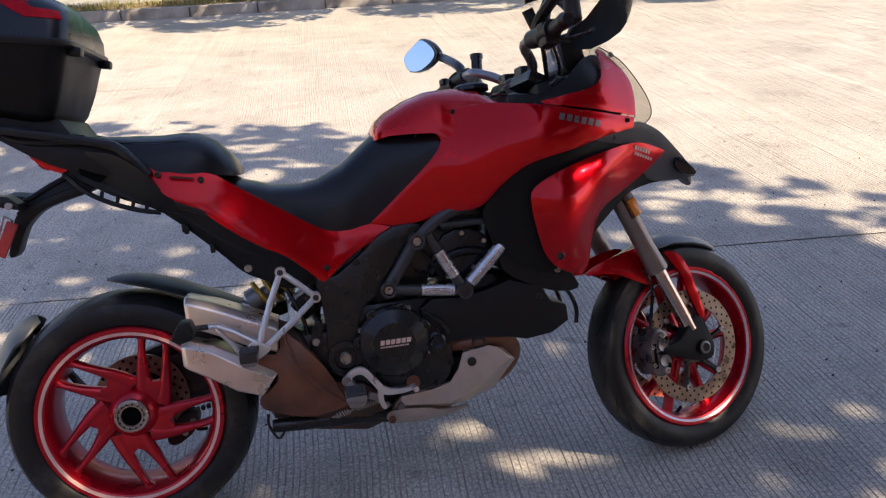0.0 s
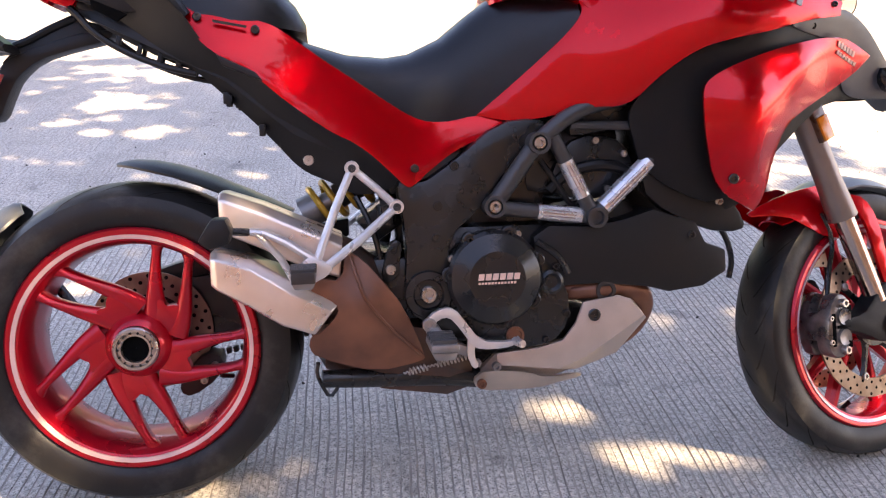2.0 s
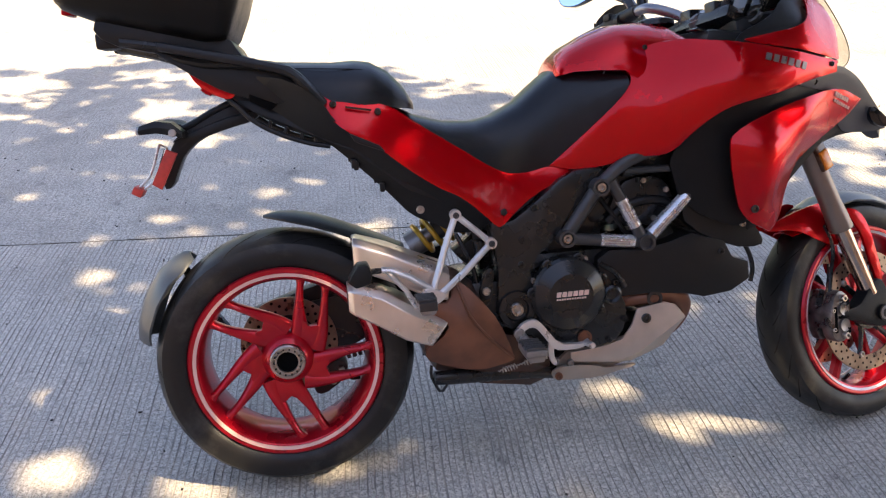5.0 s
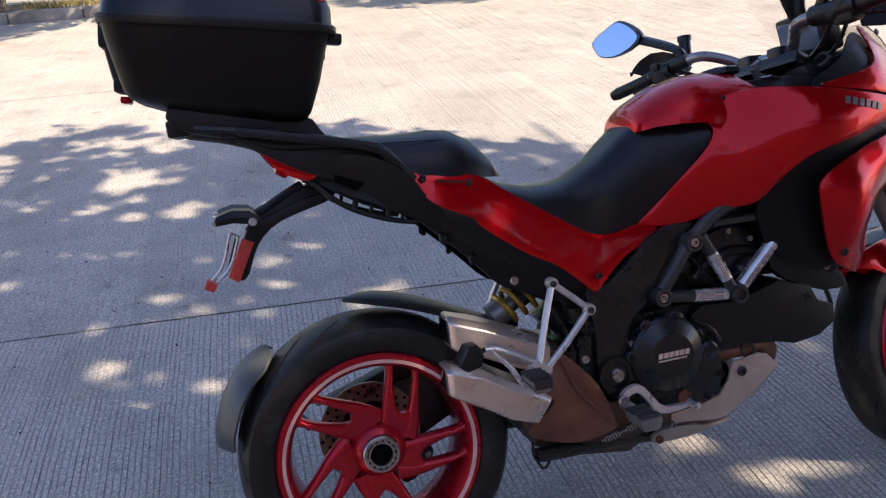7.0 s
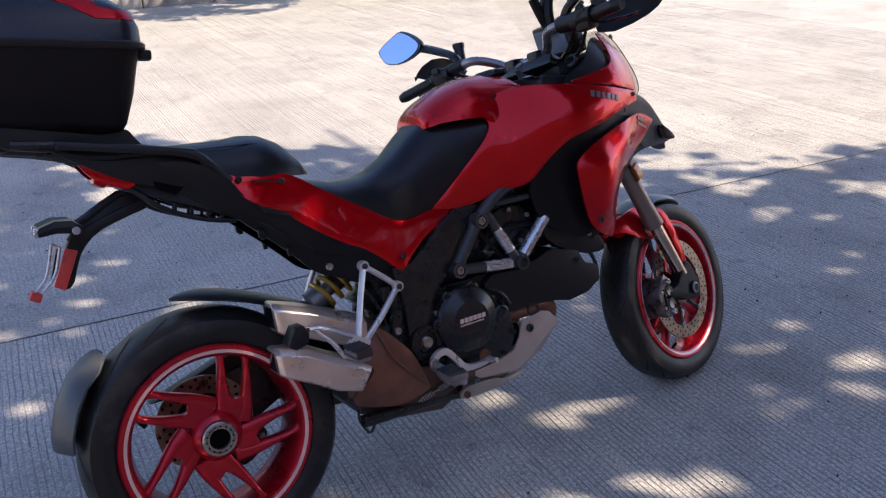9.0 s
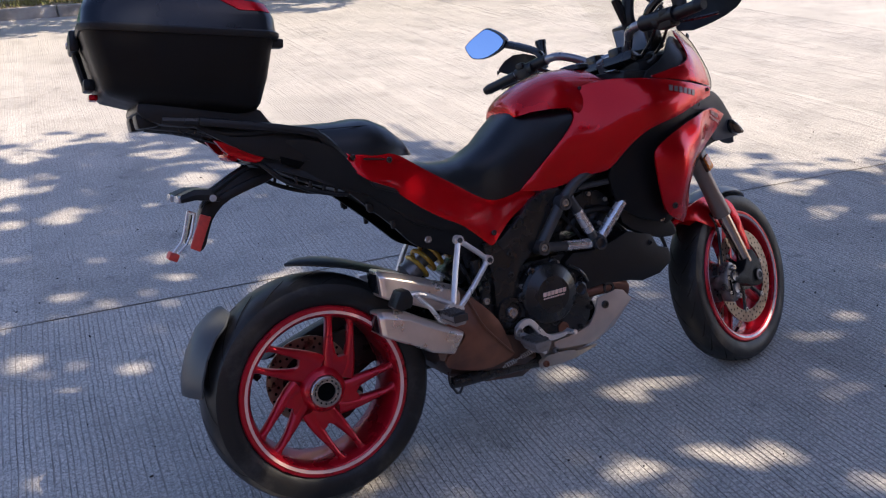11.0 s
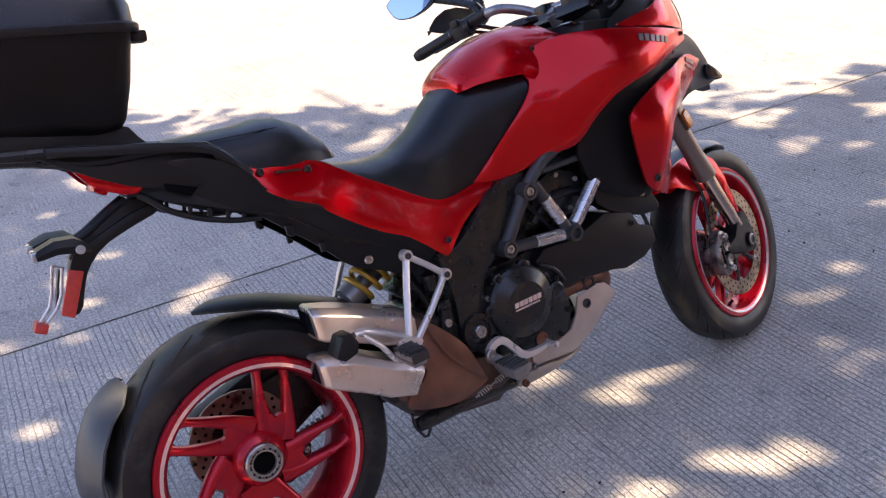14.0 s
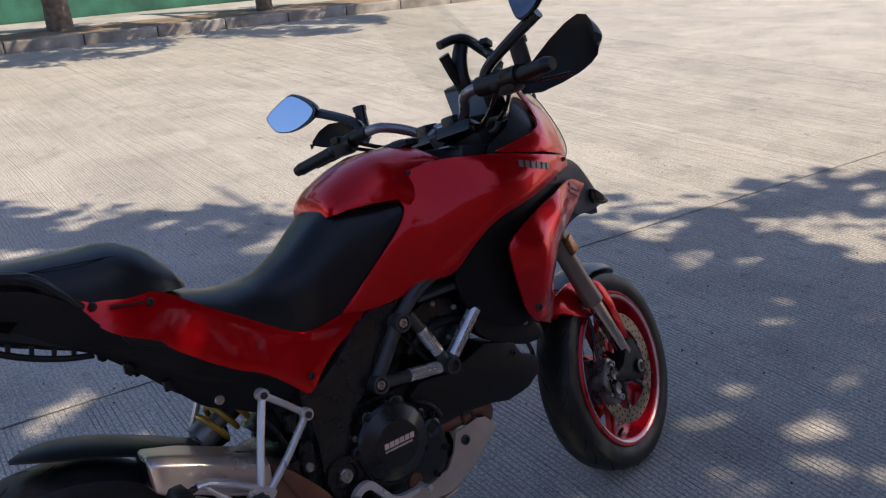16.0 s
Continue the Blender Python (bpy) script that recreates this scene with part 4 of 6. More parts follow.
def side_panels():
    s = P("side_fairing", sheet([(.77, .966), (.845, .969), (.870, .946), (.848, .908), (.768, .835), (.664, .748), (.664, .748), (.727, .735), (.801, .742), (.872, .760), (.945, .757),
                                 (.996, .812), (1.057, .857), (1.109, .873), (1.201, .889), (1.273, .909), (1.380, .925), (1.380, .925), (1.385, .952), (1.385, .952), (1.233, .981), (1.111, 1.010),
                                 (1.045, 1.018), (.998, 1.026), (.929, 1.022), (.847, .996)], SIDE), RED, "glossy red side fairing beside the tank")
    ys = surface(SIDE)
    for x, z in ((1.36, .945), (.905, 1.012)):
        part("fairing_screw", mirrored(bolt((x, ys(x, z) - 0.001, z), 0.006, (0, -1, 0), 0.004)), GLOSSBLACK, s)
    mark = bmesh.new()
    for i in range(6):
        x = 1.156 + 0.0195 * i
        z = .965 - 0.0052 * i
        w = 0.013
        b = prism([(x, z), (x + w, z - .0035), (x + w + .006, z + .0125), (x + .006, z + .016)], 0, 0.002, 0)
        for v in b.verts:
            v.co.y += ys(v.co.x, v.co.z) - 0.0025
        mark = merge(mark, b)
    part("side_mark", mirrored(mark), MARKGREY, s, "silver-grey brand mark as plain bars")
    w = P("lower_fairing", sheet([(1.059, .780), (1.075, .806), (1.134, .833), (1.235, .863), (1.343, .883), (1.409, .886), (1.49, .853), (1.49, .853), (1.463, .828), (1.401, .789), (1.304, .742),
                                  (1.253, .713), (1.235, .650), (1.222, .579), (1.197, .552), (1.197, .552), (1.102, .597), (1.069, .701)], WING, 0.006), RED, "curved glossy red radiator wing panel")
    yw = surface(WING)
    part("fairing_screw", mirrored(bolt((1.132, yw(1.132, .619) - 0.001, .619), 0.010, (0, -1, 0), 0.005)), GLOSSBLACK, w, "dark screw plug")
    mark = bmesh.new()
    for row, (x0, z0, n, h) in enumerate(((1.382, .867, 6, .010), (1.380, .853, 7, .006))):
        for i in range(n):
            x = x0 + 0.0092 * i
            z = z0 - 0.0035 * i
            b = prism([(x, z), (x + .0065, z - .0018), (x + .009, z + h), (x + .0025, z + h + .001)], 0, 0.002, 0)
            for v in b.verts:
                v.co.y += yw(v.co.x, v.co.z) - 0.003
            mark = merge(mark, b)
    part("wing_mark", mirrored(mark), MARK, w, "small pale printed mark as plain bars")
    t = P("inner_fairing", sheet([(.948, .752), (.999, .815), (1.061, .862), (1.209, .894), (1.284, .914), (1.386, .938), (1.419, .935), (1.479, .907), (1.538, .848), (1.58, .806), (1.60, .770), (1.60, .770),
                                  (1.56, .765), (1.452, .769), (1.348, .746), (1.143, .559), (1.054, .590), (.984, .636), (.962, .700)], STRIP, 0.008), INNER, "black inner fairing beside the radiator")
    yt = surface(STRIP)
    part("fairing_screw", mirrored(bolt((1.318, yt(1.318, .905) - 0.001, .905), 0.007, (0, -1, 0), 0.004)), GLOSSBLACK, t)
    part("beak_cover", sheet([(1.25, .900), (1.284, .916), (1.386, .940), (1.419, .937), (1.479, .909), (1.538, .850), (1.58, .808), (1.602, .770), (1.602, .770), (1.56, .765), (1.452, .769), (1.42, .80), (1.44, .85), (1.38, .88)], [(a, b, c - 0.005) for a, b, c in STRIP], 0.004), GREY, t, "dark grey beak cover")
    # a solid black plate stands for the shade inside the intake
    ring = prism([(1.530, .838), (1.572, .806), (1.594, .776), (1.552, .778), (1.522, .806)], -0.088, -0.062, 0.003, 1)
    part("beak_nostril", mirrored(ring), GLOSSBLACK, t, "black plate for the shaded air intake in the beak")
    beak = loft([[(x, -hw, z0), (x + .01, -hw * .6, z0 + .012), (x + .015, 0, z0 + .016), (x + .01, hw * .6, z0 + .012), (x, hw, z0)] +
                 [(x, hw * .9, z0 - .03), (x, 0, z0 - .035), (x, -hw * .9, z0 - .03)] for x, hw, z0 in ((1.40, .125, .93), (1.46, .10, .905), (1.52, .075, .855), (1.575, .05, .805), (1.598, .03, .775))])
    part("beak", beak, GREY, t, "dark grey beak over the front wheel")
    n = P("nose_cowl", sheet([(1.10, 1.012), (1.25, .985), (1.385, .955), (1.395, .955), (1.405, 1.035), (1.39, 1.075), (1.355, 1.115), (1.325, 1.145), (1.310, 1.135), (1.314, 1.10), (1.300, 1.060), (1.262, 1.036), (1.166, 1.022)], NOSE, 0.006), RED, "red headlight cowl")
    part("headlight", mirrored(sheet([(1.39, .955), (1.41, 1.03), (1.43, .99), (1.425, .945)], [(1.39, .955, -.155), (1.41, 1.03, -.105), (1.43, .99, -.06), (1.425, .945, -.08)], 0.01, 1, 0.02, False)), CLEAR, n, "clear pointed headlight lens")
    rows = chaikin(((1.435, .095, .925), (1.474, .080, .95), (1.466, .078, 1.00), (1.420, .085, 1.07), (1.382, .095, 1.112), (1.322, .115, 1.145)), 2, False)
    part("nose_front", loft([[(x - .5 * y * y, y, z) for y in np.linspace(-hw, hw, 9)] + [(x - .06, y, z - .01) for y in (hw, 0, -hw)] for x, hw, z in rows]), LENS, n, "clear headlight glass in the nose", 50)
    part("lens_rim", mirrored(tube([(x - .5 * hw * hw + .001, -hw - .001, z) for x, hw, z in rows], .0014, 6, 0)), FRAMEGREY, n, "thin grey rim round the headlight glass")
    P("cockpit_liner", sheet([(1.10, 1.00), (1.25, .98), (1.36, .99), (1.37, 1.07), (1.32, 1.135), (1.26, 1.115), (1.20, 1.06), (1.12, 1.03)], [(a, b, c + 0.018) for a, b, c in NOSE], 0.006), PLASTIC, "black plastic cockpit liner")
    P("cockpit_floor", merge(block((1.20, 0, 1.0), (0.32, 0.34, 0.05), 0.02, (0, 8, 0)), block((1.235, 0, 1.045), (.20, .27, .07), .02, (0, -8, 0))), PLASTIC, "black cockpit floor")
    t = P("tail_panel", sheet([(.120, .955), (.198, .938), (.266, .924), (.296, .914), (.328, .891), (.380, .853), (.451, .806), (.513, .763), (.560, .738), (.611, .737), (.672, .751), (.735, .728), (.722, .720),
                               (.635, .693), (.571, .649), (.535, .617), (.521, .619), (.495, .647), (.441, .697), (.386, .723), (.307, .781), (.256, .827), (.230, .841), (.172, .877), (.142, .919)], TAIL), RED, "glossy red tail side panel")
    yt = surface(TAIL)
    for x, z in ((.163, .929), (.262, .906), (.540, .652)):
        part("fairing_screw", mirrored(bolt((x, yt(x, z) - 0.004, z), 0.008, (0, -1, 0), 0.006)), GLOSSBLACK, t, "dark screw head")
    part("panel_slot", mirrored(prism([(.19, .923), (.248, .912), (.247, .908), (.19, .918)], -.162, -.158, 0)), GLOSSBLACK, t)


side_panels()


def ring_section(x, zt, zb, w, n=9, p=2.4, tilt=0.0):
    """A rounded arch from the right lower edge over the top to the left."""
    out = []
    for k in range(2 * n + 1):
        a = math.pi * (k / (2 * n))
        cy, sz = -math.cos(a), math.sin(a)
        y = w * math.copysign(abs(cy) ** (2 / p), cy)
        z = zb + (zt - zb) * abs(sz) ** (2 / p)
        out.append((x + tilt * abs(sz), y, z))
    return out


def tank_and_seats():
    st = [(.700, .990, .958, .082), (.712, 1.008, .961, .105), (.735, 1.027, .966, .122), (.79, 1.055, .966, .139), (.85, 1.074, .962, .149), (.88, 1.076, .94, .154), (.93, 1.078, .85, .162), (.985, 1.070, .85, .18), (1.03, 1.042, .86, .19), (1.08, 1.025, .88, .20), (1.14, 1.012, .90, .20)]
    t = P("tank", loft([ring_section(x, zt, zb, w, 9, 2.3) for x, zt, zb, w in st]), RED, "glossy red fuel tank", None, 40)
    part("tank_seam", mirrored(tube([(.80, -.137, .957), (.825, -.128, .985), (.86, -.105, 1.03), (.90, -.075, 1.062)], 0.0011, 6, 2)), GLOSSBLACK, t, "dark seam across the tank")
    part("tank_screw", mirrored(bolt((.842, -.122, .992), 0.008, (0, -0.8, 0.5), 0.004)), GLOSSBLACK, t, "dark screw head")
    part("tank_cap", moved(turned([(0.050, 0.0), (0.050, -0.012), (0.044, -0.016), (0.02, -0.016), (0.018, -0.02), (0.0005, -0.02)], (0, 0, 0), 32, False), Matrix.Translation((.985, 0, 1.064)) @ Matrix.Rotation(radians(-98), 4, "X")), BLACK, t, "black tank cap")
    part("tank_vent", prism([(1.02, 1.046), (1.07, 1.032), (1.075, 1.036), (1.03, 1.050)], -.15, -.10, 0.002), GLOSSBLACK, t, "dark slot behind the tank shoulder")
    # rider seat: a saddle, its flanks running up beside the tank
    st = [(.290, .915, .885, .115), (.315, .913, .855, .128), (.352, .893, .835, .133), (.423, .872, .780, .130), (.497, .866, .735, .124), (.543, .873, .715, .120), (.607, .903, .718, .116), (.66, .945, .730, .114), (.70, .974, .76, .118), (.74, .986, .80, .124), (.79, .980, .845, .132), (.83, .974, .885, .138), (.862, .966, .91, .144)]
    s = P("rider_seat", loft([ring_section(x, zt, zb, w, 10, 3.0 if x < .65 else 3.6) for x, zt, zb, w in st]), SEAT, "black grained vinyl rider seat", None, 50)
    st = [(-.03, 1.030, .99, .085), (.0, 1.038, .975, .11), (.05, 1.034, .962, .130), (.11, 1.030, .945, .140), (.17, 1.026, .932, .146), (.22, 1.028, .922, .147), (.258, 1.022, .916, .143), (.298, 1.000, .912, .132), (.332, .963, .908, .118), (.350, .930, .905, .098)]
    s = P("pillion_seat", loft([ring_section(x, zt, zb, w, 9, 2.5) for x, zt, zb, w in st]), SEAT, "black raised pillion seat", None, 50)
    part("seat_piping", mirrored(tube([(.0, -.083, 1.017), (.08, -.104, 1.014), (.16, -.112, 1.008), (.24, -.107, 1.003), (.29, -.09, .985)], 0.0014, 6, 2)), STITCH, s)


tank_and_seats()


def tail():
    """Black tail body, grab rails, rack, lamp and plate holder."""
    body = sheet([(-.07, 1.0), (.05, 1.0), (.135, .945), (.17, .88), (.256, .83), (.31, .785), (.44, .70), (.52, .65), (.50, .61), (.43, .60), (.385, .628), (.33, .65), (.286, .702), (.256, .735), (.19, .80), (.14, .848), (.06, .876), (0, .910), (-.06, .955)],
                 [(-.07, .97, -.085), (.05, .93, -.125), (.17, .87, -.15), (.2, .81, -.11), (.3, .78, -.15), (.3, .70, -.09), (.44, .69, -.136), (.45, .62, -.12), (.1, .84, -.10), (.5, .63, -.134)], 0.012)
    t = P("tail_body", body, PLASTIC, "black plastic tail body under the seat")
    part("tail_floor", loft([ring_section(x, zt, zb, w, 6, 3.0) for x, zt, zb, w in ((-.08, .99, .955, .07), (.0, .985, .918, .11), (.1, .95, .868, .12), (.2, .92, .82, .125), (.32, .88, .72, .125), (.45, .82, .66, .12), (.56, .72, .62, .10))]), PLASTIC, t)
    part("tail_bolt", mirrored(bolt((.345, -.132, .672), 0.010, (0, -1, 0), 0.008)), STEEL, t, "steel bolt head")
    part("tail_strut", mirrored(tube([(-.065, -.100, .952), (-.049, -.104, .938), (-.025, -.108, .908), (.026, -.108, .874), (.097, -.108, .845), (.150, -.108, .834)], (0.007, 0.006), 8, 2)), PLASTIC, t, "open black strut with slots")
    for x, z in ((.20, .795), (.205, .79), (.262, .735)):
        part("tail_lug", mirrored(block((x, -.105, z - 0.006), (0.012, 0.012, 0.022), 0.003)), PLASTIC, t)
    r = P("grab_rail", mirrored(tube([(-.20, -.115, 1.062), (-.12, -.130, 1.035), (-.03, -.138, 1.030), (.05, -.150, 1.018), (.085, -.156, 1.000), (.115, -.156, .965), (.142, -.150, .930)], 0.016, 10, 2, 0.75)), PLASTIC, "black moulded grab rail")
    part("rail_web", mirrored(prism([(-.20, 1.062), (-.06, 1.032), (.04, 1.012), (.085, .99), (.11, .955), (.05, .935), (-.03, .955), (-.10, .985), (-.22, 1.07)], -.135, -.118, 0.004, 1)), PLASTIC, r)
    part("rail_band", mirrored(prism([(-.20, 1.085), (-.12, 1.066), (-.037, 1.048), (.077, 1.018), (.102, .998), (.133, .932), (.105, .943), (.078, .991), (.038, 1.007), (-.031, 1.024), (-.12, 1.045), (-.20, 1.066)], -.166, -.142, 0.007)), RAIL, r, "black bevelled outer band of the grab rail")
    # solid dark plate; the recess is only shade put into colour
    part("tail_recess", mirrored(prism([(-.02, .963), (.042, .936), (.023, .923), (-.018, .946)], -.138, -.128, 0.003)), HOLESHADE, t, "dark plate for the shade in a tail body recess")
    part("tail_recess", mirrored(prism([(.193, .863), (.259, .831), (.272, .815), (.204, .842)], -.172, -.158, 0.003)), PLASTIC, t, "small ribbed recess")
    for x, z in ((.010, .880), (.045, .864), (.080, .851), (.112, .843)):
        part("strut_web", mirrored(prism([(x, z), (x + .008, z - .003), (x + .014, z + .020), (x + .006, z + .024)], -.112, -.104, 0.002)), PLASTIC, t)
    lamp = P("tail_light", mirrored(sheet([(-.158, 1.026), (-.158, 1.026), (-.125, 1.012), (-.09, .994), (-.046, .969), (-.046, .969), (-.064, .953), (-.098, .964), (-.135, .988)], [(-.158, 1.026, -.072), (-.09, .994, -.092), (-.046, .969, -.108), (-.064, .953, -.098), (-.135, .988, -.075)], 0.02, 1, 0.015, False)), REDLENS, "slim pointed red wraparound tail lamp")
    part("lamp_middle", block((-.115, 0, .985), (0.03, 0.12, 0.035), 0.01, (0, 35, 0)), REDLENS, lamp)
    rack = P("luggage_rack", merge(*mirrored(merge(tube([(-.30, -.06, 1.085), (-.20, -.075, 1.06), (-.08, -.09, 1.005), (-.02, -.10, .965)], 0.011, 8, 2),
                                            tube([(-.28, -.13, 1.09), (-.16, -.13, 1.07), (-.05, -.125, 1.045), (.0, -.12, 1.03)], 0.010, 8, 2)))), BLACK, "black steel luggage rack")
    part("rack_plate", merge(prism([(-.335, 1.108), (-.322, 1.148), (-.18, 1.120), (-.05, 1.092), (-.028, 1.05), (-.005, 1.028), (-.10, 1.048), (-.268, 1.072)], -.135, .135, 0.008, 1),
                             block((-.310, -.08, 1.096), (0.05, 0.07, 0.036), 0.008), block((-.310, .08, 1.096), (0.05, 0.07, 0.036), 0.008)), PLASTIC, rack, "black plastic case mounting plate")
    arm = P("plate_arm", merge(prism([(-.070, .944), (-.13, .920), (-.188, .892), (-.215, .866), (-.205, .83), (-.185, .845), (-.150, .874), (-.092, .892), (-.02, .906), (-.002, .925)], -.020, .020, 0.004), prism([(-.002, .925), (-.06, .920), (-.105, .908), (-.150, .893), (-.185, .880), (-.215, .868), (-.235, .80), (-.250, .755), (-.226, .757), (-.205, .805), (-.188, .836), (-.150, .868), (-.092, .886), (-.02, .902)], -.026, .026, 0.006, 1),
                                  tube([(-.078, -.02, .946), (-.12, -.02, .928), (-.165, -.02, .905), (-.19, -.02, .895)], .0075, 8, 0), tube([(-.078, .02, .946), (-.12, .02, .928), (-.165, .02, .905), (-.19, .02, .895)], .0075, 8, 0)), PLASTIC, "black forked number plate arm")
    part("plate_bracket", tube([(-.248, -.012, .862), (-.266, -.012, .812), (-.278, -.012, .788), (-.304, -.012, .764)], .0032, 8, 0), ALU, arm, "bare metal plate bracket")
    part("plate_bracket", tube([(-.248, -.012, .862), (-.232, -.012, .853), (-.250, -.012, .804), (-.266, -.012, .780), (-.302, -.012, .752)], .0032, 8, 0), ALU, arm, "bare metal plate bracket")
    part("plate_holder", block((-.252, .01, .815), (0.004, 0.03, 0.075), 0.001, (0, 22, 0)), BLACK, arm, "dark plate holder seen edge-on")
    part("side_reflector", prism([(-.225, .852), (-.201, .840), (-.245, .759), (-.266, .773)], -.062, -.050, 0.002), REDREFL, arm, "red side reflector")
    part("foot_reflector", block((-.306, -.012, .756), (0.024, 0.05, 0.020), 0.004, (0, 30, 0)), REDREFL, arm, "small red rear reflector")
    for s in (-1, 1):
        ind = loft([[(x, s * (0.03 + k), z + d) for k, d in ((0, 0.006 * h), (0.03, 0.014 * h), (0.075, 0.012 * h), (0.082, 0), (0.075, -0.012 * h), (0.03, -0.014 * h), (0, -0.006 * h))] for x, z, h in ((-.178, .884, .6), (-.200, .897, 1.2), (-.235, .904, 1.1), (-.268, .899, .8), (-.272, .897, .5))])
        i = part("rear_indicator", ind, PLASTIC, arm, "black stalk indicator")
        part("indicator_lens", block((-.272, s * .066, .898), (.014, .074, .019), .005, (0, 8, 0)), CLEAR, i, "clear lens on the indicator's tip")
    part("plate_lamp", mirrored(bolt((-.197, -.112, .889), 0.009, (0, -1, 0), 0.006, False)), CLEAR, arm, "small clear round lamp")


tail()


def rounded_box(x0, x1, y, z, r, n=5):
    """A rounded rectangle ring in plan at height z."""
    out = []
    for cx, cy, a0 in ((x1 - r, y - r, 0), (x0 + r, y - r, 90), (x0 + r, -y + r, 180), (x1 - r, -y + r, 270)):
        for k in range(n + 1):
            a = radians(a0 + 90 * k / n)
            out.append((cx + r * math.cos(a), cy + r * math.sin(a), z))
    return out


def top_case():
    m = Matrix.Translation((-.202, 0, 1.120)) @ Matrix.Rotation(radians(8.6), 4, "Y") @ Matrix.Translation((.19, 0, -1.10))
    low = [(-.33, -.065, .13, 1.075, .03), (-.380, -.040, .160, 1.084, .035), (-.391, -.032, .180, 1.10, .036), (-.405, -.016, .194, 1.16, .04), (-.420, -.006, .203, 1.22, .042), (-.426, .0, .207, 1.246, .042), (-.428, .002, .208, 1.250, .042)]
    body = loft([rounded_box(*q) for q in low])
    for v in body.verts:
        v.co.z += .030 * min(1, max(0, (-.16 - v.co.x) / .2)) * min(1, max(0, (1.20 - v.co.z) / .11))
    c = P("top_case", moved(body, m), CASEBLACK, "black hard plastic top case", None, 40)
    seam = [(-.433, .010, .213, 1.250, .045), (-.436, .014, .215, 1.256, .046), (-.436, .014, .215, 1.264, .046), (-.433, .010, .212, 1.268, .045)]
    part("case_seam", moved(loft([rounded_box(*q) for q in seam]), m), PLASTIC, c, "black rubber lid seam")
    lid = [(-.430, .006, .209, 1.268, .045), (-.426, .004, .206, 1.30, .046), (-.412, -.008, .196, 1.335, .06), (-.380, -.035, .170, 1.365, .09), (-.30, -.09, .12, 1.382, .08), (-.25, -.14, .06, 1.388, .05)]
    l = part("lid", moved(loft([rounded_box(*q) for q in lid]), m), CASELID, c, "glossy blue-black domed lid", 45)
    for s in (-1, 1):
        rows = []
        for x1, y, z, r, back in ((.0005, .2045, 1.312, .051, -.085), (-.006, .1985, 1.332, .060, -.125), (-.020, .186, 1.349, .088, -.165), (-.037, .171, 1.3665, .09, -.20), (-.088, .124, 1.3835, .08, -.22)):
            a = [(back, -y, z), ((back + x1 - r) / 2, -y, z)] + rounded_box(-.40, x1, y, z, r)[18:22]
            b = [(p[0] - .006, p[1] + .010, p[2] - .006) for p in a]
            rows.append([(p[0], -s * p[1], p[2]) for p in a + b[::-1]])
        part("lid_reflector", moved(loft(rows), m), REDLENS, c, "red reflector panel in the lid")
        part("hinge_lug", moved(block((.012, s * .15, 1.245), (0.03, 0.035, 0.022), 0.006), m), PLASTIC, c)
    part("case_latch", moved(merge(block((-.438, 0, 1.245), (0.022, 0.11, 0.05), 0.008), tube([(-.435, 0, 1.225), (-.424, 0, 1.18), (-.414, 0, 1.145)], 0.010, 8, 2), block((-.410, 0, 1.146), (0.026, 0.09, 0.028), 0.007)), m), PLASTIC, c, "black latch handle")
    part("rear_reflector", moved(block((-.402, 0, 1.118), (0.02, 0.06, 0.014), 0.004), m), REDLENS, c, "small red reflector under the latch")
    part("case_key", moved(bolt((-.450, 0, 1.24), 0.008, (-1, 0, 0), 0.004), m), STEEL, c)


top_case()


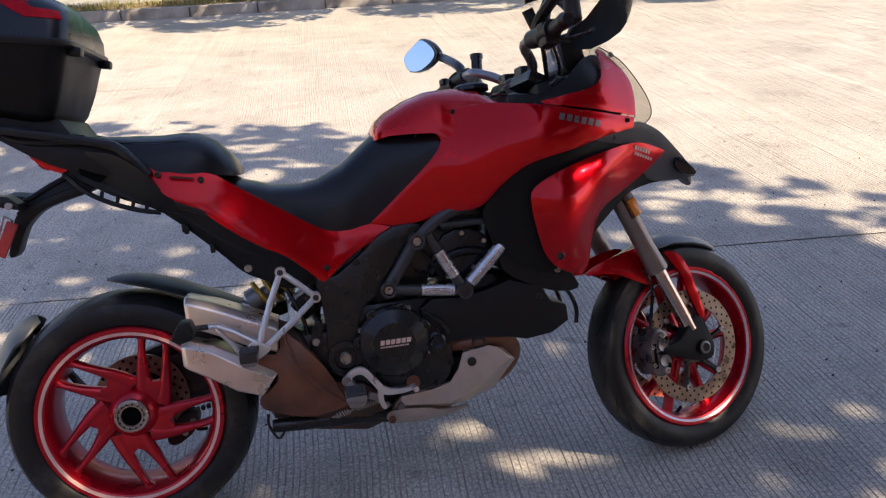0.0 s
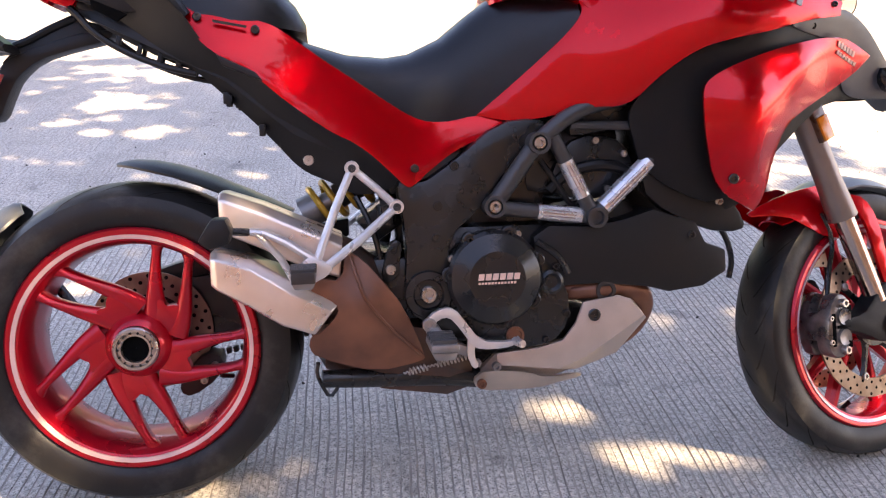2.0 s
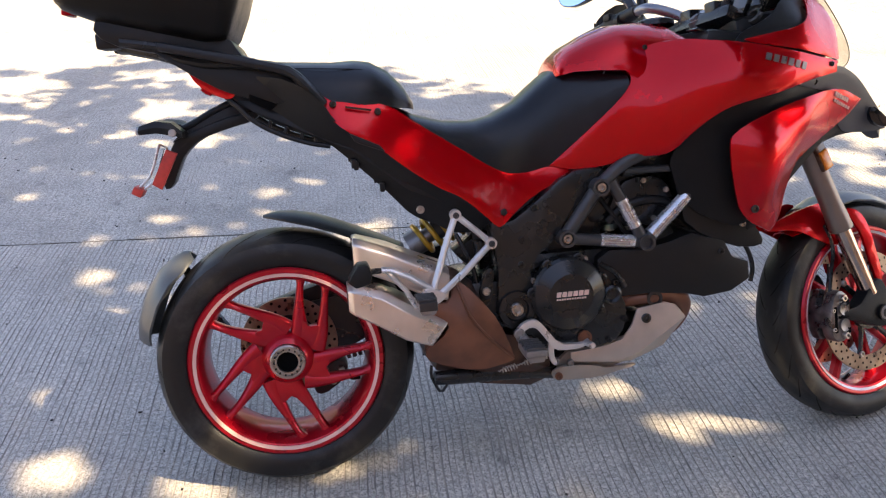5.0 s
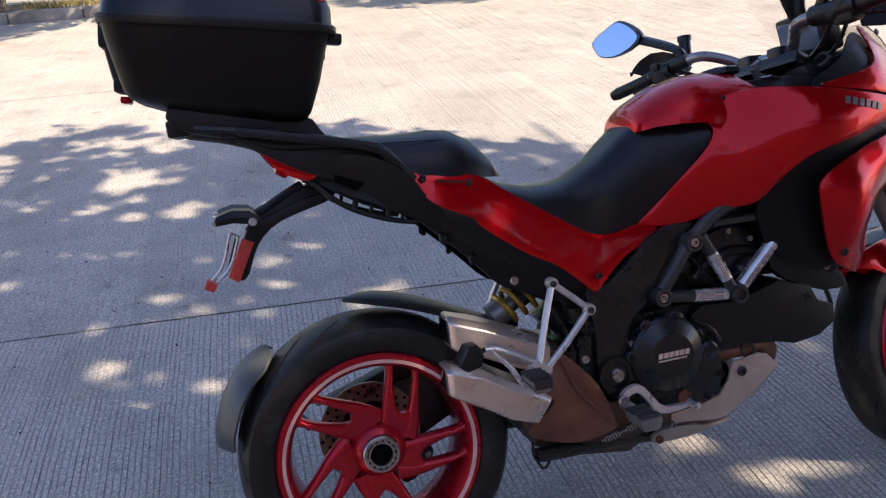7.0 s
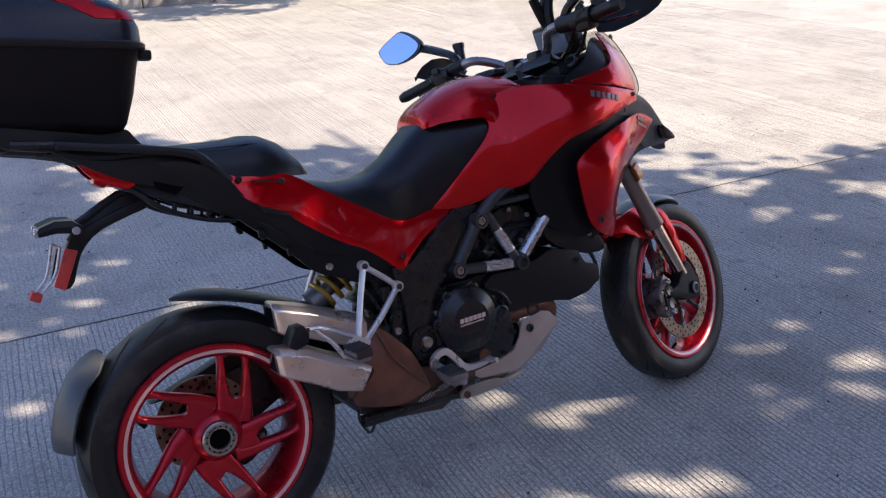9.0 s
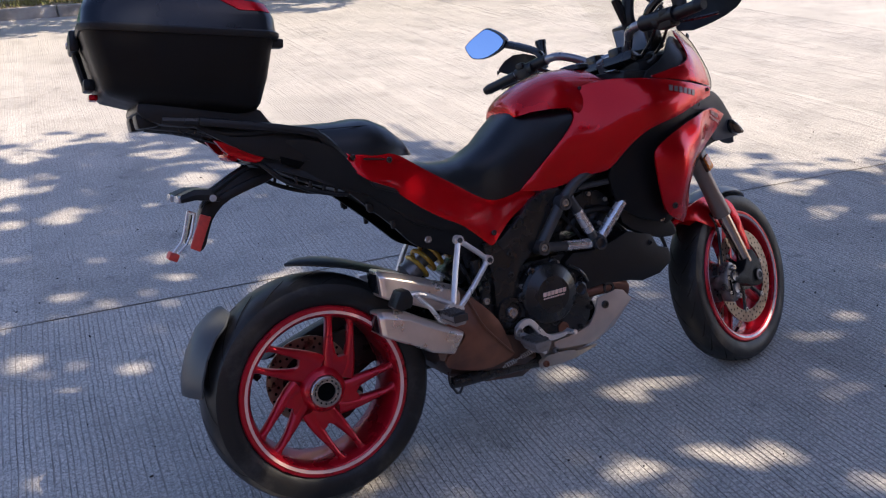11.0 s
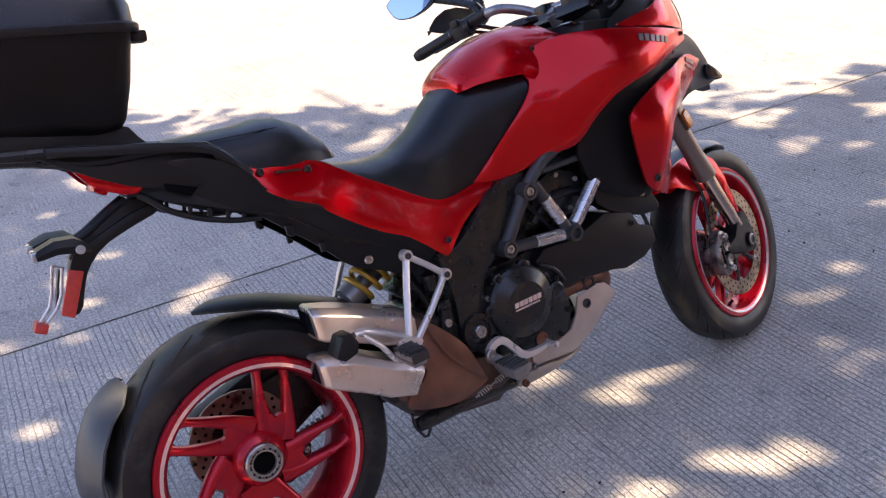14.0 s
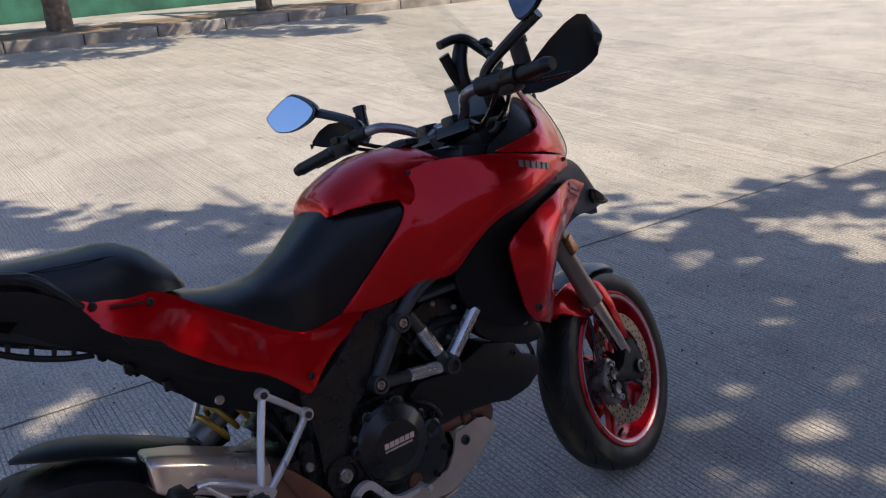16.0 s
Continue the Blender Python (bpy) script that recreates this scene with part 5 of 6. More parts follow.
def frame_and_engine():
    f = P("trellis_frame", merge(*mirrored(merge(
        tube([(.689, -.147, .576), (.773, -.158, .694)], 0.017, 14, 0), tube([(.773, -.158, .694), (.83, -.155, .742), (.89, -.15, .765), (.95, -.14, .775)], 0.016, 12, 2),
        tube([(.70, -.150, .572), (.887, -.151, .549)], 0.0145, 14, 0), tube([(.805, -.155, .705), (.887, -.151, .549)], 0.0145, 14, 0),
        tube([(.887, -.151, .549), (1.063, -.147, .7135)], 0.016, 14, 0), tube([(.84, -.15, .725), (.99, -.14, .722)], 0.009, 10, 0), tube([(1.063, -.147, .7135), (1.12, -.06, .90)], 0.016, 12, 0)))),
        FRAMEGREY, "grey tubular trellis frame")
    for a, b, lo, hi, r in (((.805, -.155, .705), (.887, -.151, .549), .30, .74, .0158), ((.70, -.150, .572), (.887, -.151, .549), .40, .86, .0158), ((.887, -.151, .549), (1.025, -.148, .678), .13, .80, .0175)):
        a, b = Vector(a), Vector(b)
        part("foil_label", mirrored(rod(a.lerp(b, lo), a.lerp(b, hi), r, None, 18)), LABELTUBE, f, "worn silver foil label wrapped round the tube")
        pr = bmesh.new()
        d = b - a
        n = d.cross(Vector((0, 1, 0))).normalized()
        for off in (-0.006, 0.0, 0.006):
            p, q = a.lerp(b, lo + 0.05), a.lerp(b, hi - 0.07)
            o = Vector((0, -math.sqrt(max(1e-6, (r + 0.0006) ** 2 - off ** 2)), 0)) + n * off
            pr = merge(pr, rod(p + o, q + o, 0.0007, None, 5))
        part("label_print", mirrored(pr), PRINT, f, "unreadable print as thin bars")
    for c, r in (((.773, -.158, .694), .021), ((.689, -.147, .576), .021), ((.887, -.151, .549), .020)):
        part("frame_boss", mirrored(turned([(r, -.026), (r, .02), (.0005, .02), (.0005, -.015), (r * .66, -.015), (r * .70, -.026)], c, 28)), FRAMEGREY, f)
    for c in ((.773, -.170, .694), (.689, -.158, .576)):
        part("frame_bolt", mirrored(bolt(c, .0125, (0, -1, 0), .014)), STEEL, f, "bright steel engine bolt")
    # black cast plate from the seat to the swingarm pivot
    pl = P("pivot_plate", mirrored(prism([(.500, .640), (.545, .618), (.620, .668), (.700, .735), (.780, .742), (.800, .725), (.752, .690), (.690, .610), (.655, .560), (.607, .525), (.600, .430), (.605, .375), (.56, .352), (.52, .375), (.515, .43), (.522, .52)], -.148, -.09, 0.010, 1)), BLACK, "black cast frame side plate")
    part("pivot_ring", mirrored(turned([(.046, -.150), (.044, -.158), (.030, -.160), (.027, -.152), (.0005, -.152), (.0005, -.10), (.046, -.10)], (.560, 0, .412), 40)), BLACK, pl)
    part("pivot_bolt", mirrored(bolt((.560, -.150, .412), .0165, (0, -1, 0), .014)), STEEL, pl, "large steel swingarm pivot bolt")
    for x, z in ((.578, .519), (.582, .580), (.615, .655)):
        part("plate_screw", mirrored(bolt((x, -.147, z), .009, (0, -1, 0), .006)), BLACK, pl)
    part("brake_lug", mirrored(prism([(.470, .44), (.482, .49), (.497, .52), (.515, .51), (.508, .475), (.507, .45), (.49, .435)], -.140, -.118, 0.004, 1)), BLACK, pl)
    part("lug_screw", mirrored(bolt((.490, -.141, .461), .010, (0, -1, 0), .008)), STEEL, pl, "steel screw")
    part("lug_screw", mirrored(bolt((.497, -.140, .497), .008, (0, -1, 0), .006)), BLACK, pl)
    P("air_box", merge(block((.66, 0, .70), (.36, .19, .16), .02, (0, -8, 0)), block((.60, 0, .63), (.16, .22, .12), .02), block((.98, 0, .80), (.30, .24, .16), .03, (0, -10, 0)), block((1.05, 0, .68), (.12, .22, .18), .02)), BLACK, "black air box between the frame tubes")
    # engine
    e = P("engine", block((.70, 0, .42), (.30, .24, .24), .03), BLACK, "black twin-cylinder engine")
    part("cylinder", [block((.86, 0, .47), (.30, .20, .17), .03, (0, -12, 0)), block((.72, 0, .60), (.18, .18, .26), .03, (0, 18, 0))], BLACK, e)
    part("sump", block((.74, 0, .30), (.34, .16, .12), .03), BLACK, e)
    part("cylinder_head", block((.86, 0, .66), (.2, .2, .14), .03), BLACK, e)
    head = part("cam_cover", mirrored(prism([(.80, .60), (.835, .690), (.90, .712), (.965, .690), (.985, .63), (.95, .585), (.87, .578)], -.118, -.085, .010, 1)), BLACK, e, "black cam cover under the tank")
    for x, z in ((.835, .665), (.90, .695), (.958, .668), (.925, .60)):
        for side in (-1, 1):
            part("cover_bolt", bolt((x, side * .119, z), .007, (0, side, 0), .006), STEEL, head)
    part("coolant_hose", mirrored(tube([(.81, -.112, .60), (.84, -.125, .635), (.90, -.13, .65), (.96, -.12, .64), (1.0, -.11, .60)], .012, 10, 2)), PLASTIC, e, "black coolant hose")
    part("wire_loom", mirrored(tube([(.79, -.118, .66), (.83, -.128, .60), (.85, -.128, .565), (.91, -.126, .56)], .0055, 8, 2)), PLASTIC, e, "thin black wiring loom")
    c0 = (.688, 0, .440)
    part("clutch_cover", turned([(.092, -.145), (.092, -.166), (.086, -.174), (.080, -.177), (.060, -.186), (.054, -.189), (.0005, -.190), (.0005, -.145)], c0, 56), BLACK, e, "round black clutch cover", 20)
    for k in range(7):
        a = radians(51.4 * k + 20)
        part("cover_lobe", turned([(.015, -.150), (.015, -.163), (.012, -.1655), (.0005, -.1655), (.0005, -.145)], (.688 + .0885 * math.cos(a), 0, .440 + .0885 * math.sin(a)), 20), BLACK, e)
        part("cover_bolt", bolt((.688 + .0885 * math.cos(a), -.164, .440 + .0885 * math.sin(a)), .0075, (0, -1, 0), .009), BLACK, e, "black cover bolt")
    mk = bmesh.new()
    for i in range(6):
        x = .650 + .0136 * i
        mk = merge(mk, prism([(x, .4405), (x + .0106, .4405), (x + .0128, .4525), (x + .0022, .4525)], -.1925, -.190, 0))
    for i in range(12):
        x = .650 + .0062 * i
        mk = merge(mk, prism([(x, .4325), (x + .0040, .4325), (x + .0048, .4363), (x + .0008, .4363)], -.1925, -.190, 0))
    part("cover_mark", mk, MARK, e, "pale brand mark on the clutch cover as plain bars")
    part("crankcase_cover", prism([(.600, .48), (.625, .512), (.675, .530), (.735, .525), (.785, .475), (.815, .450), (.846, .378), (.825, .312), (.770, .293), (.684, .293), (.648, .322), (.612, .385)], -.150, -.10, .010, 1), BLACK, e, "black crankcase side cover")
    part("oil_filler", turned([(.024, -.150), (.024, -.160), (.018, -.164), (.012, -.158), (.0005, -.158), (.0005, -.14)], (.800, 0, .425), 24), BLACK, e)
    for x, z in ((.606, .478), (.633, .510), (.698, .526), (.735, .521), (.609, .392), (.660, .318), (.79, .31), (.832, .36), (.81, .455)):
        part("case_screw", bolt((x, -.148, z), .0075, (0, -1, 0), .010), STEEL if z > .47 else BLACK, e, "small case screw")
    part("sight_glass", turned([(.018, -.150), (.018, -.156), (.013, -.156), (.012, -.152), (.0005, -.152), (.0005, -.14)], (.728, 0, .322), 24), HEAT, e, "round oil sight glass")
    part("cover_hose", tube([(.772, -.150, .505), (.815, -.155, .478), (.835, -.15, .44)], .007, 8, 2), BLACK, e)
    a = P("belt_cover", mirrored(prism([(.767, .514), (.80, .535), (.886, .530), (.953, .542), (1.010, .559), (1.10, .532), (1.121, .488), (1.164, .473), (1.167, .428), (1.117, .399), (1.046, .391), (.999, .404), (.90, .415), (.80, .412), (.772, .45)], -.147, -.04, .008, 0)), PLASTIC, "matt black horizontal cylinder cover")
    part("cover_screw", mirrored(bolt((1.09, -.146, .505), .008, (0, -1, 0), .005)), BLACK, a)
    rad = P("radiator", merge(block((1.14, 0, .66), (.05, .30, .22), .01, (0, -22, 0)), *mirrored(prism([(.985, .63), (1.06, .716), (1.12, .70), (1.157, .595), (1.205, .53), (1.20, .505), (1.118, .512), (.998, .575)], -.145, -.11, .008, 1))), PLASTIC, "black radiator with side shrouds")
    for i in range(12):
        part("radiator_fin", block((1.172 - .004 * i, 0, .575 + .0145 * i), (.012, .27, .003), 0, (0, -22, 0)), DARKCAST, rad)
    part("radiator_hose", mirrored(tube([(1.13, -.10, .56), (1.19, -.085, .50), (1.215, -.075, .44), (1.21, -.07, .40)], .006, 8, 2)), BLACK, rad, "thin black hanging hose")
    part("hose_clip", mirrored(bolt((1.145, -.148, .57), .008, (0, -1, 0), .006)), STEEL, rad)
    bm = bmesh.new()
    fc = [bm.verts.new((x, -.148, z)) for x, z in ((.692, .286), (.776, .293), (.826, .305), (.852, .338), (.868, .380), (.940, .390), (.962, .384), (.994, .347), (.869, .266), (.814, .247), (.766, .253), (.691, .262))]
    lo = [bm.verts.new(q) for q in ((.990, -.098, .368), (1.024, -.082, .326), (.958, -.086, .256), (.868, -.104, .231))]
    bm.faces.new(fc)
    for q in ((fc[6], lo[0], lo[1], fc[7]), (fc[7], lo[1], lo[2], fc[8]), (fc[8], lo[2], lo[3], fc[9])):
        bm.faces.new(q)
    bmesh.ops.recalc_face_normals(bm, faces=bm.faces)
    bmesh.ops.solidify(bm, geom=bm.faces[:], thickness=.008)
    if sum(v.co.y for v in bm.verts) / len(bm.verts) < -.16:
        moved(bm, Matrix.Translation((0, .008, 0)))
    bmesh.ops.recalc_face_normals(bm, faces=bm.faces)
    b = P("belly_pan", mirrored(bevelled(bm, .0025, 2, 15)), ALUBELLY, "creased silver painted belly pan", None, 25)
    part("pan_plug", mirrored(bolt((.889, -.149, .354), .0125, (0, -1, 0), .006)), GLOSSBLACK, b, "dark round plug")
    part("pan_keel", mirrored(sheet([(.664, .250), (.690, .252), (.762, .240), (.797, .220), (.878, .222), (.880, .212), (.845, .204), (.787, .189), (.69, .194), (.660, .202), (.648, .228)], [(.65, .23, -.128), (.77, .235, -.130), (.88, .217, -.098), (.787, .19, -.085), (.67, .20, -.100)], .012, 1, .02, False)), ALUBELLY, b, "silver lower keel panel")
    part("pan_screw", mirrored(bolt((.664, -.130, .222), .010, (0, -1, 0), .008)), HEAT, b)
    part("pan_floor", prism([(.66, .23), (.80, .21), (.92, .245), (1.0, .31), (.90, .30), (.7, .27)], -.09, .09, .005), ALUBELLY, b)
    x = P("header_pipe", merge(tube([(.84, -.10, .40), (.90, -.118, .405), (.96, -.11, .402), (1.01, -.085, .38), (1.028, -.05, .34), (1.01, -.02, .29), (.95, 0, .25)], .024, 14, 2), tube([(.85, -.11, .395), (.88, -.125, .40), (.93, -.125, .398)], .018, 12, 1)), HEAT, "brown heat-stained header pipe")
    part("pipe_flange", turned([(.020, -.146), (.020, -.125), (.0005, -.125), (.0005, -.140), (.012, -.140), (.013, -.146)], (.915, 0, .400), 20), DARKCAST, x)


frame_and_engine()


def exhaust():
    def can(name, rows, label):
        """An angular muffler can: rows of (x, z top, z bottom, y out, y in)."""
        rings = []
        for x, zt, zb, yo, yi, sk in rows:
            m = (zt + zb) / 2
            h = (zt - zb) / 2
            c = min(h, abs(yi - yo) / 2) * 0.38
            rings.append([(x, yi, zt), (x, yo + c * 1.4, zt), (x - sk * .3, yo, zt - c), (x - sk, yo, zb + c * .35), (x - sk, yo + c * .6, zb), (x - sk, yi, zb), (x, yi - c, m)])
        bm = loft(rings)
        return P(name, bevelled(bm, .006, 3, 24), MUFFLER, label, None, 30)
    u = can("upper_muffler", ((.178, .618, .548, -.150, -.055, .0), (.19, .618, .540, -.158, -.05, .0), (.26, .592, .512, -.166, -.05, .005), (.33, .560, .478, -.170, -.05, .008), (.402, .528, .452, -.170, -.05, .008)), "satin steel upper muffler")
    l = can("lower_muffler", ((.158, .508, .446, -.158, -.060, .0), (.17, .511, .438, -.168, -.055, .0), (.236, .495, .408, -.182, -.05, .01), (.315, .446, .372, -.192, -.05, .03), (.390, .407, .353, -.196, -.05, .046)), "satin steel lower muffler")
    for par, x, z0, z1, y in ((u, .1765, .556, .610, -.147), (l, .1565, .452, .502, -.154)):
        # black plate on the closed can end, for the shade inside an outlet
        part("outlet", prism([(x, z0), (x + .004, z0), (x + .004, z1), (x, z1)], y + .012, -.066, .001), GLOSSBLACK, par, "black plate for the shaded outlet opening")
    h = P("heat_shield", sheet([(.335, .345), (.352, .350), (.388, .388), (.385, .405), (.33, .435), (.351, .455), (.397, .448), (.405, .507), (.437, .487), (.473, .445), (.510, .395), (.552, .290), (.545, .280), (.455, .265), (.345, .298), (.330, .320)],
                              [(.33, .33, -.165), (.39, .39, -.188), (.40, .45, -.176), (.405, .505, -.170), (.47, .445, -.186), (.43, .40, -.196), (.44, .33, -.182), (.52, .36, -.170), (.55, .285, -.150), (.35, .30, -.145), (.455, .265, -.150)], .012, 1, .02, False), HEAT, "matt brown exhaust heat shield", None, 28)
    part("shield_fold", tube([(.41, -.176, .505), (.425, -.190, .455), (.44, -.197, .41), (.49, -.187, .35), (.545, -.158, .295)], .0035, 6, 2), HEAT, h, "folded edge of the shield")
    P("silencer_box", merge(loft([[(x, -w, zt), (x, w, zt), (x, w * 1.05, (zt + zb) / 2), (x, w * .7, zb), (x, -w * .7, zb), (x, -w * 1.05, (zt + zb) / 2)] for x, zt, zb, w in ((.335, .34, .30, .10), (.36, .36, .262, .135), (.47, .36, .215, .14), (.60, .33, .192, .13), (.65, .28, .20, .10))]),
                            tube([(.36, -.10, .41), (.42, -.11, .40), (.48, -.10, .36)], .05, 12, 1), tube([(.34, -.11, .52), (.42, -.11, .48), (.48, -.10, .40)], .035, 12, 1)), SILENCER, "brown-grey silencer box under the engine", None, 30)


exhaust()


def pegs_and_controls():
    b = P("footrest_bracket", mirrored(merge(
        tube([(.423, -.160, .656), (.39, -.185, .585), (.352, -.213, .490)], .0082, 10, 0), tube([(.503, -.166, .583), (.43, -.195, .525), (.368, -.216, .482)], .0082, 10, 0),
        tube([(.423, -.160, .656), (.464, -.164, .620), (.503, -.166, .583)], .0078, 10, 0),
        prism([(.335, .505), (.352, .50), (.385, .485), (.372, .468), (.345, .455), (.318, .448), (.306, .462), (.318, .480)], -.225, -.207, .004, 1),
        tube([(.352, -.213, .495), (.30, -.208, .530), (.262, -.203, .548), (.238, -.200, .550)], .0125, 10, 0, .6), tube([(.250, -.203, .548), (.29, -.206, .50), (.312, -.210, .458)], .0105, 10, 0, .6))), ALU, "polished aluminium pillion footrest bracket")
    for c in ((.423, -.160, .656), (.503, -.166, .583)):
        part("bracket_eye", mirrored(turned([(.0125, -.010), (.0135, -.008), (.0135, .010), (.0005, .010), (.0005, -.010)], c, 24)), ALU, b)
        part("bracket_bolt", mirrored(bolt((c[0], c[1] - .010, c[2]), .0075, (0, -1, 0), .004)), FRAMEGREY, b, "dark bracket bolt")
    part("muffler_stop", prism([(.158, .545), (.182, .582), (.206, .582), (.214, .560), (.208, .538), (.176, .530)], -.285, -.230, .006), PLASTIC, b, "black rubber stop block")
    part("stop_stay", tube([(.205, -.235, .556), (.235, -.206, .550)], .007, 8, 0), BLACK, b)
    peg = merge(block((.330, -.255, .478), (.044, .080, .014), .006), prism([(.308, .470), (.352, .470), (.345, .456), (.315, .456)], -.290, -.218, .004))
    peg = merge(peg, rod((.33, -.205, .473), (.33, -.225, .473), .013))
    p = P("pillion_peg", mirrored(peg), CALIPER, "ribbed alloy folding footpeg")
    for i in range(6):
        part("peg_rib", mirrored(block((.330, -.224 - .0120 * i, .4875), (.046 - .004 * (i % 2), .006, .010), .0025)), FRAMEGREY, p, "dark rubber tread rib")
    part("peg_end", mirrored(block((.330, -.297, .478), (.040, .006, .020), .002)), DARKCAST, p)
    peg = merge(block((.572, -.245, .338), (.052, .085, .016), .006), rod((.565, -.165, .345), (.568, -.21, .34), .014), prism([(.548, .330), (.597, .330), (.59, .315), (.556, .315)], -.282, -.205, .004))
    p = P("rider_peg", mirrored(peg), CALIPER, "ribbed alloy rider footpeg")
    for i in range(6):
        part("peg_rib", mirrored(block((.572, -.212 - .0135 * i, .3485), (.048 - .004 * (i % 2), .006, .010), .0025)), FRAMEGREY, p, "dark rubber tread rib")
    br = P("brake_pedal", merge(prism([(.548, .352), (.556, .377), (.585, .391), (.607, .386), (.628, .358), (.654, .322), (.700, .318), (.722, .320), (.732, .328), (.722, .312), (.700, .306), (.655, .306), (.638, .314), (.612, .352), (.595, .372), (.575, .370), (.560, .352)], -.186, -.170, .004, 1),
                                prism([(.632, .330), (.648, .318), (.644, .290), (.655, .268), (.642, .262), (.630, .290)], -.168, -.158, .003, 1)), ALU, "polished aluminium brake pedal")
    part("pedal_tip", rod((.722, -.180, .318), (.728, -.215, .320), .0085, .0075, 12), ALU, br)
    part("pedal_pivot", bolt((.556, -.182, .360), .0135, (0, -1, 0), .012), STEEL, br, "steel pedal pivot")
    part("pedal_stop", [block((.622, -.15, .300), (.03, .02, .02), .004, (0, 20, 0)), bolt((.652, -.150, .272), .008), bolt((.690, -.148, .262), .009)], CALIPER, br)
    st = P("centre_stand", merge(tube([(.660, -.085, .225), (.60, -.10, .236), (.50, -.105, .240), (.40, -.118, .246), (.352, -.122, .250)], (.024, .017), 12, 1), tube([(.660, .085, .225), (.50, .105, .240), (.352, .12, .246)], (.022, .014), 12, 1), tube([(.60, -.10, .236), (.60, .10, .236)], .012, 8, 0)), BLACK, "black folded centre stand")
    part("stand_tang", tube([(.346, -.128, .285), (.342, -.130, .262), (.350, -.130, .240), (.365, -.130, .212), (.384, -.130, .236), (.372, -.128, .244)], .0038, 8, 1), BLACK, st, "bent wire stand tang")
    hx = []
    a, c = Vector((.508, -.148, .258)), Vector((.640, -.150, .287))
    d = (c - a).normalized()
    s1 = d.cross(Vector((0, 1, 0))).normalized()
    s2 = d.cross(s1)
    for i in range(150):
        t = i / 149
        hx.append(a.lerp(c, t) + (s1 * math.cos(t * 2 * math.pi * 19) + s2 * math.sin(t * 2 * math.pi * 19)) * .0065 * (1.0 if .08 < t < .93 and not .35 < t < .5 else .25))
    part("stand_spring", tube(hx, .0017, 5, 0), STEEL, st, "steel return spring")
    P("side_stand", merge(tube([(.66, .12, .24), (.735, .235, .165), (.788, .310, .098)], .012, 10, 1), rod((.790, .3147, .0872), (.790, .3114, .0986), .019, .016, 20)), BLACK, "black side stand propping the motorcycle")


pegs_and_controls()


def shock():
    a, c = Vector((.330, .02, .560)), Vector((.545, .02, .665))
    d = (c - a).normalized()
    s1 = d.cross(Vector((0, 1, 0))).normalized()
    s2 = d.cross(s1)
    s = P("rear_shock", merge(rod(a, a.lerp(c, .95), .020), rod(a.lerp(c, -.02), a.lerp(c, .14), .034), rod(a.lerp(c, .86), a.lerp(c, 1.0), .036)), CALIPER, "silver rear shock absorber")
    pts = []
    n = 150
    for i in range(n):
        t = i / (n - 1)
        ang = t * 2 * math.pi * 6.0
        pts.append(a.lerp(c, .12 + .76 * t) + (s1 * math.cos(ang) + s2 * math.sin(ang)) * .040)
    part("spring", tube(pts, .0068, 8, 0), GOLD, s, "gold-yellow coil spring")
    part("shock_body", rod(a.lerp(c, .3), a.lerp(c, .9), .026), FRAMEGREY, s)
    part("reservoir", rod((.505, -.055, .555), (.485, -.06, .625), .018), FRAMEGREY, s)
    P("brake_reservoir", merge(rod((.487, -.115, .545), (.487, -.115, .572), .017), rod((.487, -.115, .572), (.487, -.115, .582), .020)), BLACK, "black brake fluid pot with hose")
    P("shock_linkage", prism([(.43, .545), (.52, .60), (.56, .56), (.47, .50)], -.04, .06, .008), BLACK, "black shock linkage")
    P("rear_hose", [tube([(.43, -.10, .60), (.455, -.11, .55), (.47, -.115, .50), (.475, -.12, .44)], .006, 8, 2), tube([(.52, -.12, .60), (.535, -.125, .53), (.525, -.125, .46)], .006, 8, 2)], BLACK, "black hose beside the shock")


shock()


# ---- front end, turned to the left ----
def F(name, bm, material, label="", parent=None, smooth=32):
    return part(name, moved(bm, STEER), material, parent or bike, label, smooth)


